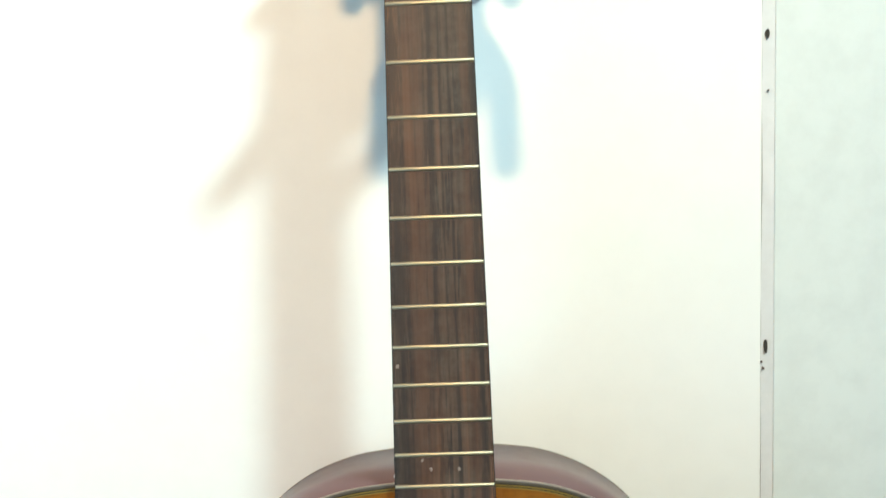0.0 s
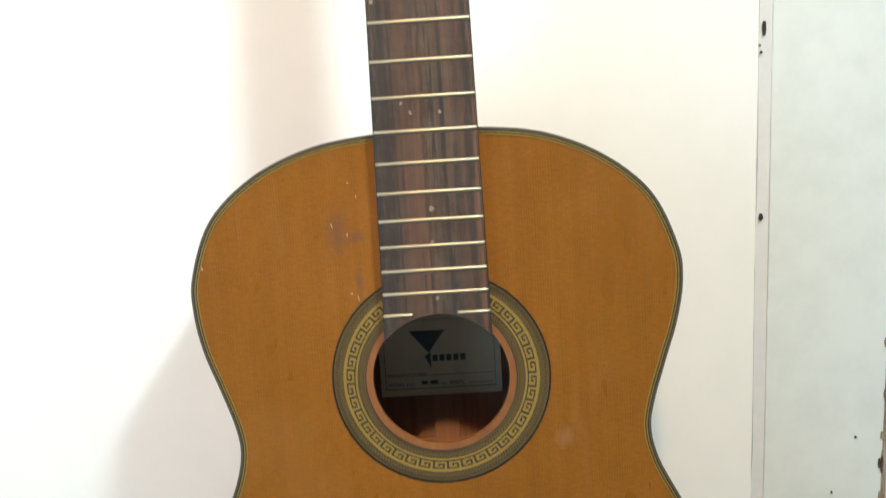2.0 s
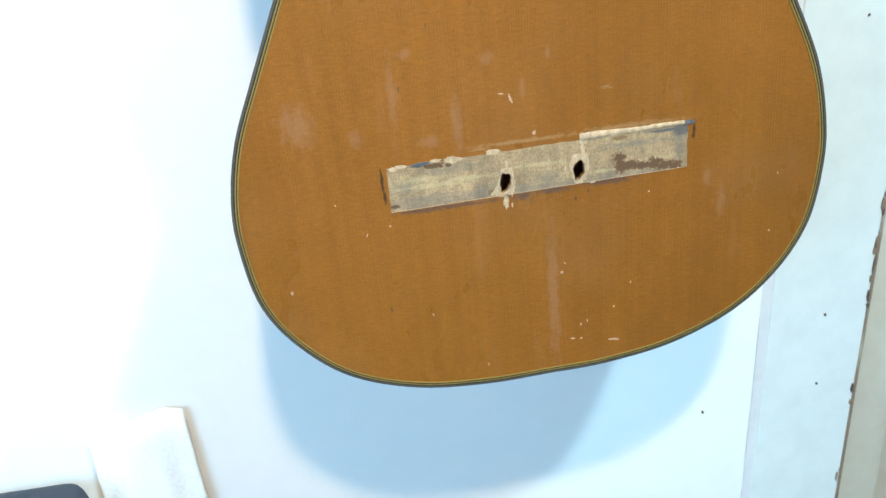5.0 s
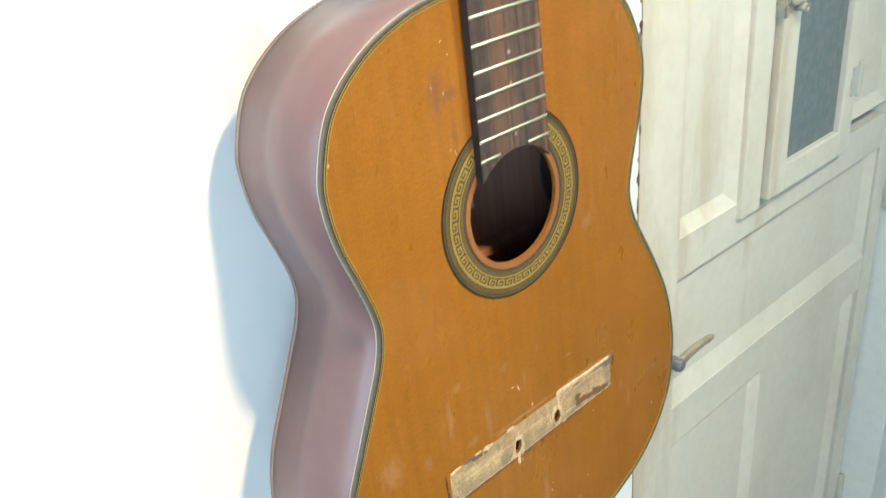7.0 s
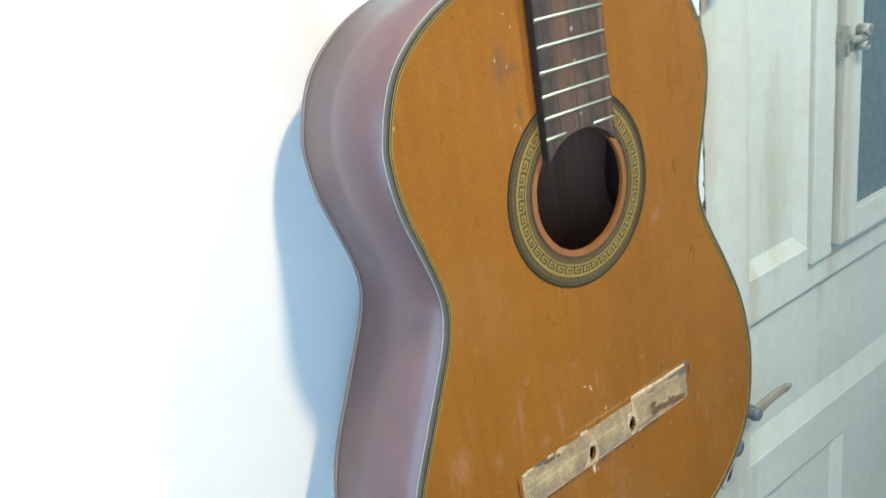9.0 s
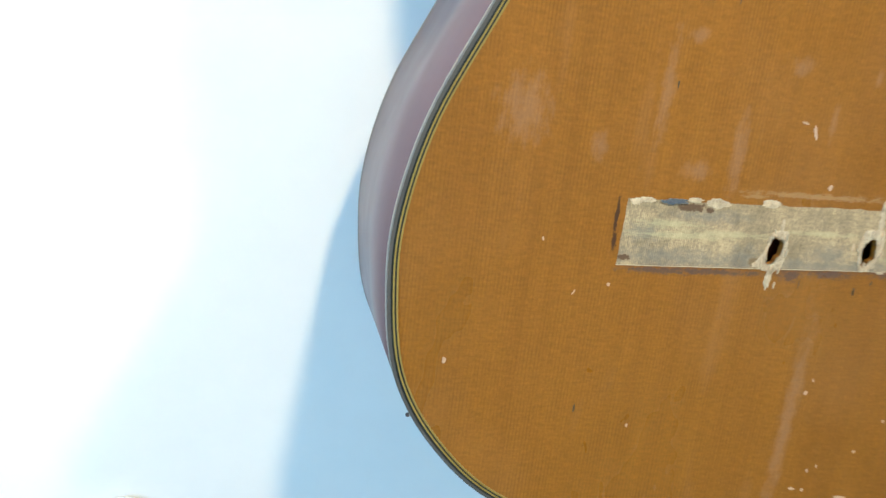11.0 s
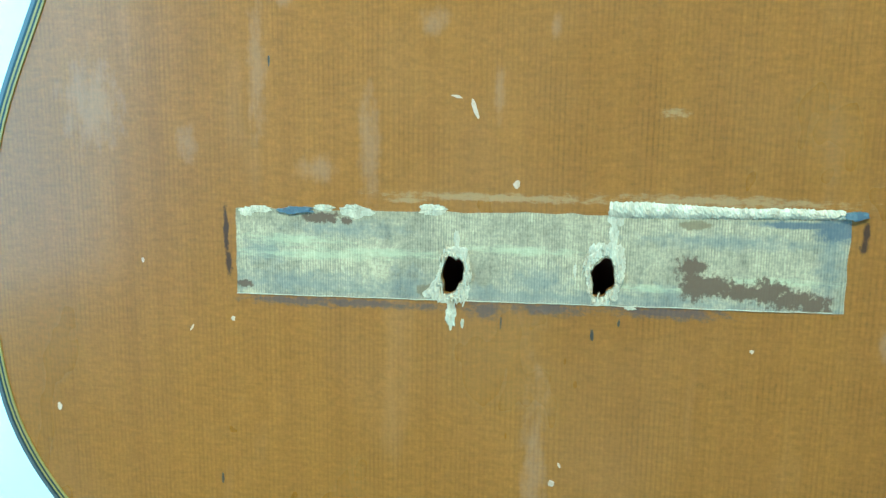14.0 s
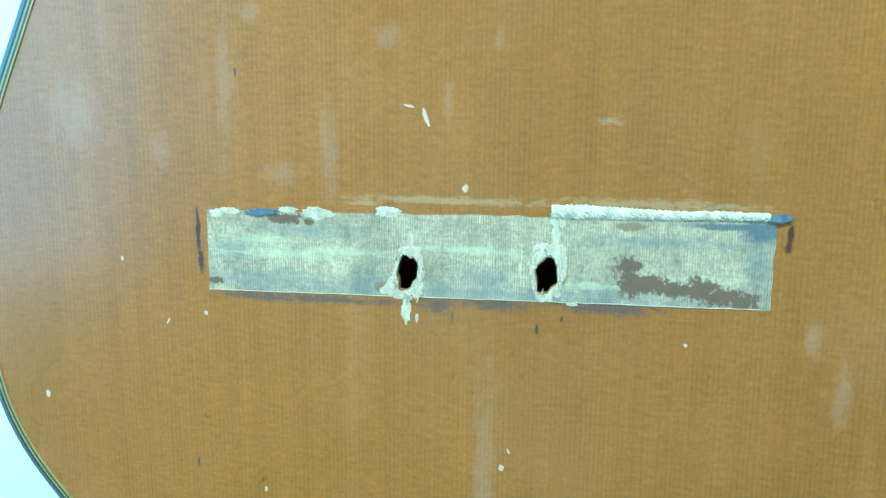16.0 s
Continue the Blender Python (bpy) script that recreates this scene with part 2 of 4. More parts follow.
M_CREAM = paint("cream_binding", (0.185, 0.155, 0.125), (0.13, 0.105, 0.085), 0.35, 30, 0.05)
# grey-brown binding, darkened in its colour for the shade on its rounded edge
M_BINDING = paint("shaded_brown_binding", (0.070, 0.058, 0.047), (0.10, 0.085, 0.07), 0.35, 30, 0.05)
M_PALELINE = paint("pale_side_line", (0.42, 0.37, 0.29), (0.30, 0.26, 0.20), 0.4, 40, 0.05)
M_BLACK = material("black_purfling", (0.014, 0.015, 0.013), 0.4, 0, 0.05)
M_GOLD = paint("gold_purfling", (0.25, 0.165, 0.034), (0.18, 0.112, 0.025), 0.4, 60, 0.05)
M_OLIVE = paint("olive_rosette_wood", (0.145, 0.095, 0.030), (0.10, 0.064, 0.022), 0.4, 60, 0.05)
M_DARKKEY = material("rosette_dark_wood", (0.045, 0.035, 0.022), 0.4, 0, 0.3)
for _m in (M_GOLD, M_OLIVE, M_DARKKEY, M_BLACK):
    bsdf(_m).inputs["Specular IOR Level"].default_value = 0.25
M_LABEL = paint("aged_label_paper", (0.64, 0.52, 0.38), (0.48, 0.37, 0.26), 0.8, 20, 0.1)
M_INK = material("label_ink", (0.085, 0.078, 0.075), 0.7)
M_RAW = wood("raw_spruce_under_bridge", (0.525, 0.350, 0.170), (0.295, 0.193, 0.097), 0.75, 0.0, across=1500, along=220, spots=0.42, silk=0.24, blotch=75.0, relief=0.3, calm=0.1)
lines_on(M_RAW, 400, 0.62, 0.8)
speckle_on(M_RAW, 1100, 0.74)
speckle_on(M_RAW, 160, 0.82)
stains_on(M_RAW, (0.125, 0.108, 0.088), [(-0.0660, -0.3475, 0.0240, 0.0030), (0.0000, -0.3485, 0.0900, 0.0024), (-0.0330, -0.3470, 0.0060, 0.0045), (0.0060, -0.3440, 0.0070, 0.0040), (0.0450, -0.3470, 0.0130, 0.0030), (-0.0520, -0.3300, 0.0130, 0.0022),
                                        (0.0600, -0.3295, 0.0200, 0.0018), (0.0870, -0.3330, 0.0030, 0.0100), (-0.0800, -0.3380, 0.0060, 0.0030)], 0.5, 1.1, 0.7, (330, 60, 420))
stains_on(M_RAW, (0.50, 0.41, 0.20), [(-0.0640, -0.3385, 0.0180, 0.0012), (-0.0700, -0.3340, 0.0110, 0.0014), (0.0720, -0.3405, 0.0110, 0.0010), (0.0010, -0.3345, 0.0120, 0.0010), (-0.0420, -0.3370, 0.0160, 0.0010), (0.0400, -0.3440, 0.0090, 0.0008)], 0.38, 1.2, 0.7, (170, 60, 1100))
stains_on(M_RAW, (0.055, 0.055, 0.062), [(0.0885, -0.3250, 0.0065, 0.0030), (0.0800, -0.3240, 0.0140, 0.0010)], 0.8, 0.5, 0.3, (350, 60, 300))
stains_on(M_RAW, (0.090, 0.040, 0.012), [(0.0497, -0.3372, 0.0040, 0.0026), (0.0506, -0.3425, 0.0040, 0.0044), (0.0560, -0.3425, 0.0060, 0.0030), (0.0635, -0.3440, 0.0080, 0.0022), (0.0712, -0.3435, 0.0060, 0.0036), (0.0775, -0.3455, 0.0080, 0.0028), (0.0840, -0.3465, 0.0042, 0.0026),
                                         (-0.0861, -0.3487, 0.0028, 0.0011), (-0.0610, -0.3267, 0.0056, 0.0017), (-0.0530, -0.3275, 0.0016, 0.0012)], 0.95, 0.85, 0.20, (520, 60, 420))
stains_on(M_RAW, (0.15, 0.085, 0.028), [(0.0502, -0.3250, 0.0042, 0.0014), (-0.0270, -0.3480, 0.0040, 0.0018)], 0.85, 0.5, 0.2, (420, 60, 330))
M_TORN = wood("torn_pale_fibres", (0.645, 0.470, 0.285), (0.36, 0.242, 0.132), 0.9, 0.0, across=2600, along=600, spots=0.30, blotch=260.0, relief=0.8, calm=0.2)
M_GREYGLUE = paint("grey_glue_lump", (0.075, 0.073, 0.080), (0.20, 0.19, 0.17), 0.45, 420, 0.2, 0.9, 700)
M_CHIP = paint("pale_chip", (0.47, 0.280, 0.165), (0.27, 0.14, 0.060), 0.6, 400, 0.3, 0.7, 700)
M_WORNSPOT = paint("worn_light_spot", (0.24, 0.19, 0.155), (0.15, 0.10, 0.07), 0.6, 500, 0.3, 0.8, 700)
M_DENT = paint("dark_dent", (0.045, 0.024, 0.010), (0.16, 0.07, 0.015), 0.5, 400, 0.2, 0.8, 700)
M_WALL = paint("white_wall_paint", (0.80, 0.80, 0.79), (0.76, 0.76, 0.75), 0.55, 3.0, 0.03, 0.10, 40, 0.98)
M_FRAME = paint("white_gloss_frame", (0.67, 0.705, 0.695), (0.58, 0.61, 0.60), 0.4, 6.0, 0.10, 0.3, 40)
M_SEAM = paint("grey_seam", (0.66, 0.655, 0.665), (0.56, 0.55, 0.55), 0.6, 12.0, 0.2, 0.7, 60)
M_CRACK = paint("seam_crack", (0.36, 0.35, 0.34), (0.22, 0.20, 0.18), 0.8, 25, 0.3, 0.9, 120)
M_DOOR = paint("cream_door_paint", (0.630, 0.605, 0.520), (0.49, 0.44, 0.32), 0.36, 4.0, 0.1, 0.5, 50)
stains_on(M_DOOR, (0.40, 0.31, 0.19), [(0.468, 1.2, 0.026, 1.2), (0.520, 1.00, 0.045, 0.17), (0.350, 1.2, 0.022, 1.1), (0.580, 1.25, 0.012, 0.5), (0.790, 1.4, 0.012, 0.3), (0.650, 1.33, 0.020, 0.12)], 0.42, 1.1, 0.7, (30, 30, 7))
M_WORN = paint("worn_wood_edge", (0.22, 0.16, 0.11), (0.55, 0.50, 0.42), 0.7, 30.0, 0.5, 0.9, 90)
M_DARKFLAKE = paint("dark_flake", (0.09, 0.05, 0.04), (0.25, 0.2, 0.17), 0.7, 90, 0.4, 0.8, 200)
M_TOWEL = paint("white_towel_cloth", (0.88, 0.88, 0.87), (0.84, 0.84, 0.83), 0.9, 20, 0.5, 0.5, 300)
M_DARKGAP = material("dark_gap", (0.03, 0.025, 0.022), 0.9)
M_STEEL = paint("painted_over_steel", (0.45, 0.44, 0.40), (0.62, 0.58, 0.45), 0.35, 60, 0.2, 0.7, 200)
M_LEVER = paint("lever_worn_paint", (0.31, 0.26, 0.185), (0.14, 0.12, 0.10), 0.35, 45, 0.2, 0.9, 200)
M_LATCH = paint("latch_flaked_paint", (0.36, 0.34, 0.28), (0.06, 0.055, 0.05), 0.35, 130, 0.3, 1.0, 300)
M_CHROME = material("dull_chrome", (0.30, 0.30, 0.31), 0.36, 1.0)
M_DARKSTEEL = paint("dark_steel", (0.13, 0.13, 0.14), (0.25, 0.24, 0.22), 0.4, 60, 0.2, 0.6, 200)
M_FLOOR = paint("terrazzo_floor", (0.35, 0.33, 0.30), (0.25, 0.23, 0.2), 0.4, 12, 0.05, 0.6, 150)
M_CEIL = paint("ceiling_paint", (0.78, 0.78, 0.76), (0.7, 0.7, 0.68), 0.7, 2, 0.1)
M_BLACKCLOTH = paint("black_bag_cloth", (0.03, 0.035, 0.05), (0.05, 0.06, 0.08), 0.7, 40, 0.4, 0.5, 400)
M_PEARL = material("white_bead", (0.85, 0.85, 0.85), 0.2)
M_GLASS = material("frosted_glass", (0.30, 0.36, 0.38), 0.28)
bsdf(M_GLASS).inputs["Specular IOR Level"].default_value = 0.6
_g = noise_tex(M_GLASS, coords(M_GLASS, (1, 1, 1)), 55, 5, 0.7)
link(M_GLASS, ramp(M_GLASS, _g, [(0.3, (0.09, 0.12, 0.13)), (0.7, (0.17, 0.205, 0.21))]), bsdf(M_GLASS).inputs["Base Color"])
bump(M_GLASS, _g, 0.5, 0.003)
M_LAMP = material("lamp_diffuser", (0.9, 0.9, 0.9), 0.5)


# ---------- mesh helpers ----------
def finish(name, bm, mat, parent=None, label="", smooth=False):
    me = bpy.data.meshes.new(name)
    bmesh.ops.recalc_face_normals(bm, faces=bm.faces)
    if smooth:
        for f in bm.faces:
            f.smooth = True
    bm.to_mesh(me)
    bm.free()
    me.materials.append(mat)
    ob = new(name, me)
    if parent is not None:
        ob.parent = parent
    if label:
        tagged(ob, label)
    return ob


def part(name, bm, mat, parent, label="", smooth=False):
    return finish(name, bm, mat, parent, label, smooth)


def add_box(bm, x0, x1, y0, y1, z0, z1, bevel=0.0, segments=2):
    r = bmesh.ops.create_cube(bm, size=1.0, matrix=Matrix.Translation(((x0 + x1) / 2, (y0 + y1) / 2, (z0 + z1) / 2)) @ Matrix.Diagonal((x1 - x0, y1 - y0, z1 - z0, 1)))
    if bevel:
        edges = list({e for v in r["verts"] for e in v.link_edges})
        bmesh.ops.bevel(bm, geom=edges, offset=bevel, segments=segments, affect="EDGES", profile=0.6)
    return bm


def box(x0, x1, y0, y1, z0, z1, bevel=0.0, segments=2):
    return add_box(bmesh.new(), x0, x1, y0, y1, z0, z1, bevel, segments)


def plate(loops, y0, y1, bm=None):
    """A flat plate in the x-z plane between y0 (front) and y1, from closed loops of (x, z): the outline and its holes."""
    bm = bm or bmesh.new()
    edges, rings = [], []
    for loop in loops:
        vs = [bm.verts.new((x, y0, z)) for x, z in loop]
        rings.append(vs)
        edges += [bm.edges.new((vs[i], vs[(i + 1) % len(vs)])) for i in range(len(vs))]
    made = bmesh.ops.triangle_fill(bm, use_beauty=True, use_dissolve=False, edges=edges)
    faces = [g for g in made["geom"] if isinstance(g, bmesh.types.BMFace)]
    twin = {}
    for vs in rings:
        for v in vs:
            twin[v] = bm.verts.new((v.co.x, y1, v.co.z))
    for f in faces:
        bm.faces.new([twin[v] for v in reversed(f.verts)])
    for vs in rings:
        for i in range(len(vs)):
            a, b = vs[i], vs[(i + 1) % len(vs)]
            bm.faces.new((a, b, twin[b], twin[a]))
    return bm


def ring_plate(cx, cz, r0, r1, y0, y1, n=120, bm=None):
    bm = bm or bmesh.new()
    rows = []
    for r, y in ((r0, y0), (r1, y0), (r1, y1), (r0, y1)):
        rows.append([bm.verts.new((cx + r * math.cos(2 * math.pi * i / n), y, cz + r * math.sin(2 * math.pi * i / n))) for i in range(n)])
    for k in range(4):
        a, b = rows[k], rows[(k + 1) % 4]
        for i in range(n):
            j = (i + 1) % n
            bm.faces.new((a[i], a[j], b[j], b[i]))
    return bm


def band(outer, inner, y0, y1, bm=None):
    """A band between two closed loops with the same number of points."""
    bm = bm or bmesh.new()
    n = len(outer)
    rows = [[bm.verts.new((x, y, z)) for x, z in loop] for loop, y in ((inner, y0), (outer, y0), (outer, y1), (inner, y1))]
    for k in range(4):
        a, b = rows[k], rows[(k + 1) % 4]
        for i in range(n):
            j = (i + 1) % n
            bm.faces.new((a[i], a[j], b[j], b[i]))
    return bm


def inset(loop, d):
    """The loop moved inwards by d."""
    n = len(loop)
    area = sum(loop[i][0] * loop[(i + 1) % n][1] - loop[(i + 1) % n][0] * loop[i][1] for i in range(n))
    s = 1 if area > 0 else -1
    out = []
    for i in range(n):
        (x0, z0), (x1, z1) = loop[i - 1], loop[(i + 1) % n]
        tx, tz = x1 - x0, z1 - z0
        l = math.hypot(tx, tz) or 1
        out.append((loop[i][0] - s * tz / l * d, loop[i][1] + s * tx / l * d))
    return out


def catmull(pts, per=8, closed=True):
    out, n = [], len(pts)
    for i in range(n if closed else n - 1):
        p = [pts[(i + k) % n] if closed else pts[min(max(i + k, 0), n - 1)] for k in (-1, 0, 1, 2)]
        for s in range(per):
            t = s / per
            out.append(tuple(0.5 * (2 * p[1][k] + (p[2][k] - p[0][k]) * t + (2 * p[0][k] - 5 * p[1][k] + 4 * p[2][k] - p[3][k]) * t * t
                                    + (3 * p[1][k] - p[0][k] - 3 * p[2][k] + p[3][k]) * t ** 3) for k in range(len(p[1]))))
    return out


def ragged(cx, cz, rx, rz, seed, n=22, rough=0.35, turn=0.0):
    """An irregular closed outline."""
    rnd = random.Random(seed)
    f = [rnd.uniform(1 - rough, 1 + rough * 0.6) for _ in range(n)]
    f = [(f[i - 1] + 2 * f[i] + f[(i + 1) % n]) / 4 + rnd.uniform(-rough, rough) * 0.18 for i in range(n)]
    out = []
    for i in range(n):
        a = 2 * math.pi * i / n
        x, z = rx * f[i] * math.cos(a), rz * f[i] * math.sin(a)
        out.append((cx + x * math.cos(turn) - z * math.sin(turn), cz + x * math.sin(turn) + z * math.cos(turn)))
    return out


def turned(bm, profile, axis="y", n=24, at=(0, 0, 0)):
    """A lathe shape: profile of (radius, along)."""
    rows = []
    for r, h in profile:
        row = []
        for i in range(n):
            a = 2 * math.pi * i / n
            c, s = r * math.cos(a), r * math.sin(a)
            co = {"y": (c, h, s), "x": (h, c, s), "z": (c, s, h)}[axis]
            row.append(bm.verts.new(Vector(co) + Vector(at)))
        rows.append(row)
    for a, b in zip(rows, rows[1:]):
        for i in range(n):
            j = (i + 1) % n
            bm.faces.new((a[i], a[j], b[j], b[i]))
    bm.faces.new(rows[0])
    bm.faces.new(rows[-1])
    return bm


# ---------- room ----------
YW = 0.132          # face of the wall behind the guitar
YD = 0.227          # face of the door
CEIL = 3.2
X0, X1, Y0 = -1.32, 2.6, -2.7


def structure(name, bm, mat, label, parent=None):
    ob = finish(name, bm, mat, parent, label)
    return tagged(ob, label, name.split("_")[0], kind="structure")


structure("floor", box(X0 - 0.2, X1 + 0.2, Y0 - 0.2, 0.6, -0.1, 0.0), M_FLOOR, "speckled grey stone floor of the room")
structure("ceiling", box(X0 - 0.2, X1 + 0.2, Y0 - 0.2, 0.6, CEIL, CEIL + 0.1), M_CEIL, "plain white painted ceiling")
structure("wall_north", box(X0, 0.2378, YW, 0.45, 0.0, CEIL), M_WALL, "white painted wall behind the hanging guitar")
b = box(0.344, 1.284, YD - 0.02, 0.45, 2.18, CEIL)
add_box(b, 1.376, X1, YW, 0.45, 0.0, CEIL)
structure("wall_north_over_door", b, M_WALL, "white painted wall over and beside the door")
b = box(X0 - 0.2, X0, Y0 - 0.2, -1.8, 0.0, CEIL)
add_box(b, X0 - 0.2, X0, -0.5, 0.45, 0.0, CEIL)
add_box(b, X0 - 0.2, X0, -1.8, -0.5, 0.0, 1.0)
add_box(b, X0 - 0.2, X0, -1.8, -0.5, 2.2, CEIL)
structure("wall_west", b, M_WALL, "white side wall with an opening for the added window")
structure("wall_east", box(X1, X1 + 0.2, Y0 - 0.2, 0.45, 0.0, CEIL), M_WALL, "plain white side wall")
structure("wall_south", box(X0, X1, Y0 - 0.2, Y0, 0.0, CEIL), M_WALL, "plain white wall opposite the guitar")
# seam between wall and frame, and the flush white frame board with its worn edge
structure("trim_seam", box(0.2378, 0.2478, YW + 0.0009, 0.22, 0.0, 2.3), M_SEAM, "grey filled seam between wall and frame")
# thin crack that wanders along the seam
crack = bmesh.new()
for k in range(46):
    za, zb = 0.9 + k * 0.028, 0.9 + (k + 1) * 0.028
    xa, xb = (0.2382 + 0.0004 * math.sin(z_ * 31) + 0.0003 * math.sin(z_ * 97) for z_ in (za, zb))
    wa, wb = (0.00022 + 0.00018 * math.sin(z_ * 57 + 1.3) for z_ in (za, zb))
    quad = [(xa - wa, za), (xb - wb, zb), (xb + wb, zb), (xa + wa, za)]
    crack.faces.new([crack.verts.new((x_, YW + 0.0004, z_)) for x_, z_ in quad])
structure("trim_crack", crack, M_CRACK, "thin dark crack along the seam")
structure("door_frame_board", box(0.2478, 0.3395, YW, 0.22, 0.0, 2.3, 0.0008), M_FRAME, "white painted door frame board, chipped")
structure("trim_worn_edge", box(0.3395, 0.344, YW + 0.001, 0.226, 0.0, 2.3, 0.0015), M_WORN, "worn bare wooden edge of the frame")
structure("door_jamb", box(0.344, 0.440, YD - 0.022, 0.28, 0.0, 2.18, 0.002), M_DOOR, "cream painted jamb beside the door")
structure("door_jamb_gap", box(0.440, 0.446, YD + 0.012, 0.28, 0.0, 2.18), M_DARKGAP, "dark gap beside the door")
structure("door_frame_side", box(1.284, 1.376, YW + 0.02, 0.28, 0.0, 2.3, 0.003), M_FRAME, "flaking white frame board on the hinge side")
structure("door_jamb_gap_side", box(1.276, 1.284, YD + 0.012, 0.28, 0.0, 2.18), M_DARKGAP, "dark gap on the hinge side")

# flaked paint along the worn edge
edge_trim = bpy.data.objects["trim_worn_edge"]
rnd = random.Random(5)
for i in range(70):
    z = rnd.uniform(0.75, 2.15)
    part("paint_flake", plate([ragged(rnd.uniform(0.3370, 0.3400), z, rnd.uniform(0.0005, 0.0014), rnd.uniform(0.0015, 0.007), 700 + i, 14, 0.5)], YW - 0.0014, YW), rnd.choice((M_WORN, M_DARKFLAKE, M_WORN)), edge_trim)
for x, z, r in ((-0.122, 1.190, 0.0012), (0.191, 1.042, 0.0012), (0.300, 1.13, 0.0014), (0.3010, 1.055, 0.0011), (0.2398, 1.737, 0.0009), (0.2385, 1.742, 0.0007), (0.2425, 1.945, 0.0006), (0.301, 1.395, 0.0010), (0.318, 1.44, 0.0009)):
    ob = finish("wall_speck", plate([ragged(x, z, r, r * 1.3, int(z * 999), 12, 0.4)], YW - 0.0011, YW + 0.0004), M_DARKFLAKE)
    tagged(ob, "tiny dark speck on the wall", "speck", "specks on the wall", "structure")

# ---------- door ----------
DX0, DX1 = 0.446, 1.276
door = tagged(new("panelled_door"), "closed cream painted panelled wooden door with a small window", "door", kind="thing")


def door_part(name, x0, x1, y0, y1, z0, z1, bevel=0.0006, mat=None, label=""):
    return part(name, box(x0, x1, y0, y1, z0, z1, bevel), mat or M_DOOR, door, label)


YB = YD + 0.04
# panel edges, and how far the sloped lower edge of each runs
PANELS = [(0.571, 0.722, 1.223, 2.04, 0.022), (1.066, 1.226, 1.248, 2.04, 0.022), (0.556, 1.216, 0.928, 1.156, 0.038), (0.552, 0.848, 0.19, 0.850, 0.022), (0.926, 1.206, 0.19, 0.853, 0.022)]
door_part("stile", DX0, 0.571, YD, YB, 0.01, 2.17)
door_part("stile", 1.226, DX1, YD, YB, 0.01, 2.17)
door_part("top_rail", 0.571, 1.226, YD, YB, 2.04, 2.17, 0.001)
door_part("middle_rail", 0.556, 1.226, YD + 0.0005, YB, 1.156, 1.223, 0.001)
door_part("lock_rail", 0.552, 1.226, YD + 0.0005, YB, 0.852, 0.928, 0.001)
door_part("bottom_rail", 0.552, 1.226, YD + 0.0005, YB, 0.01, 0.19, 0.001)
door_part("muntin", 0.848, 0.926, YD + 0.001, YB, 0.19, 0.852, 0.001)
for x0, x1, z0, z1, rise in PANELS:
    b = bmesh.new()
    d = 0.013
    outer = [(x0, z0), (x1, z0), (x1, z1), (x0, z1)]
    inner = [(x0 + 0.005, z0 + rise), (x1 - 0.022, z0 + rise), (x1 - 0.022, z1 - 0.003), (x0 + 0.005, z1 - 0.003)]
    vo = [b.verts.new((x, YD + 0.0015, z)) for x, z in outer]
    vi = [b.verts.new((x, YD + d, z)) for x, z in inner]
    for i in range(4):
        b.faces.new((vo[i], vo[(i + 1) % 4], vi[(i + 1) % 4], vi[i]))
    b.faces.new(vi)
    vb = [b.verts.new((x, YB - 0.004, z)) for x, z in outer]
    for i in range(4):
        b.faces.new((vo[i], vb[i], vb[(i + 1) % 4], vo[(i + 1) % 4]))
    b.faces.new(vb)
    part("panel", b, M_DOOR, door)
# boards that carry the little window, proud of the door
door_part("window_board", 0.722, 0.776, YD - 0.008, YD + 0.03, 1.197, 2.05, 0.004)
door_part("window_board", 1.043, 1.066, YD - 0.005, YD + 0.03, 1.205, 2.05, 0.003)
door_part("window_sill", 0.776, 1.043, YD - 0.003, YD + 0.03, 1.192, 1.209, 0.003)
door_part("backing", 0.776, 1.043, YD + 0.0345, YB - 0.001, 1.223, 2.04, 0.0)
cas = part("casement", box(0.780, 0.826, YD - 0.019, YD + 0.010, 1.212, 2.04, 0.003), M_DOOR, door, "cream painted casement of the little window")
part("casement_bar", box(0.998, 1.040, YD - 0.019, YD + 0.010, 1.212, 2.04, 0.003), M_DOOR, cas)
part("casement_bar", box(0.826, 0.998, YD - 0.019, YD + 0.010, 1.212, 1.258, 0.003), M_DOOR, cas)
part("casement_bar", box(0.826, 0.998, YD - 0.019, YD + 0.010, 1.99, 2.04, 0.003), M_DOOR, cas)
part("pane", box(0.823, 1.001, YD - 0.008, YD - 0.003, 1.254, 2.0), M_GLASS, door, "grey frosted window pane")


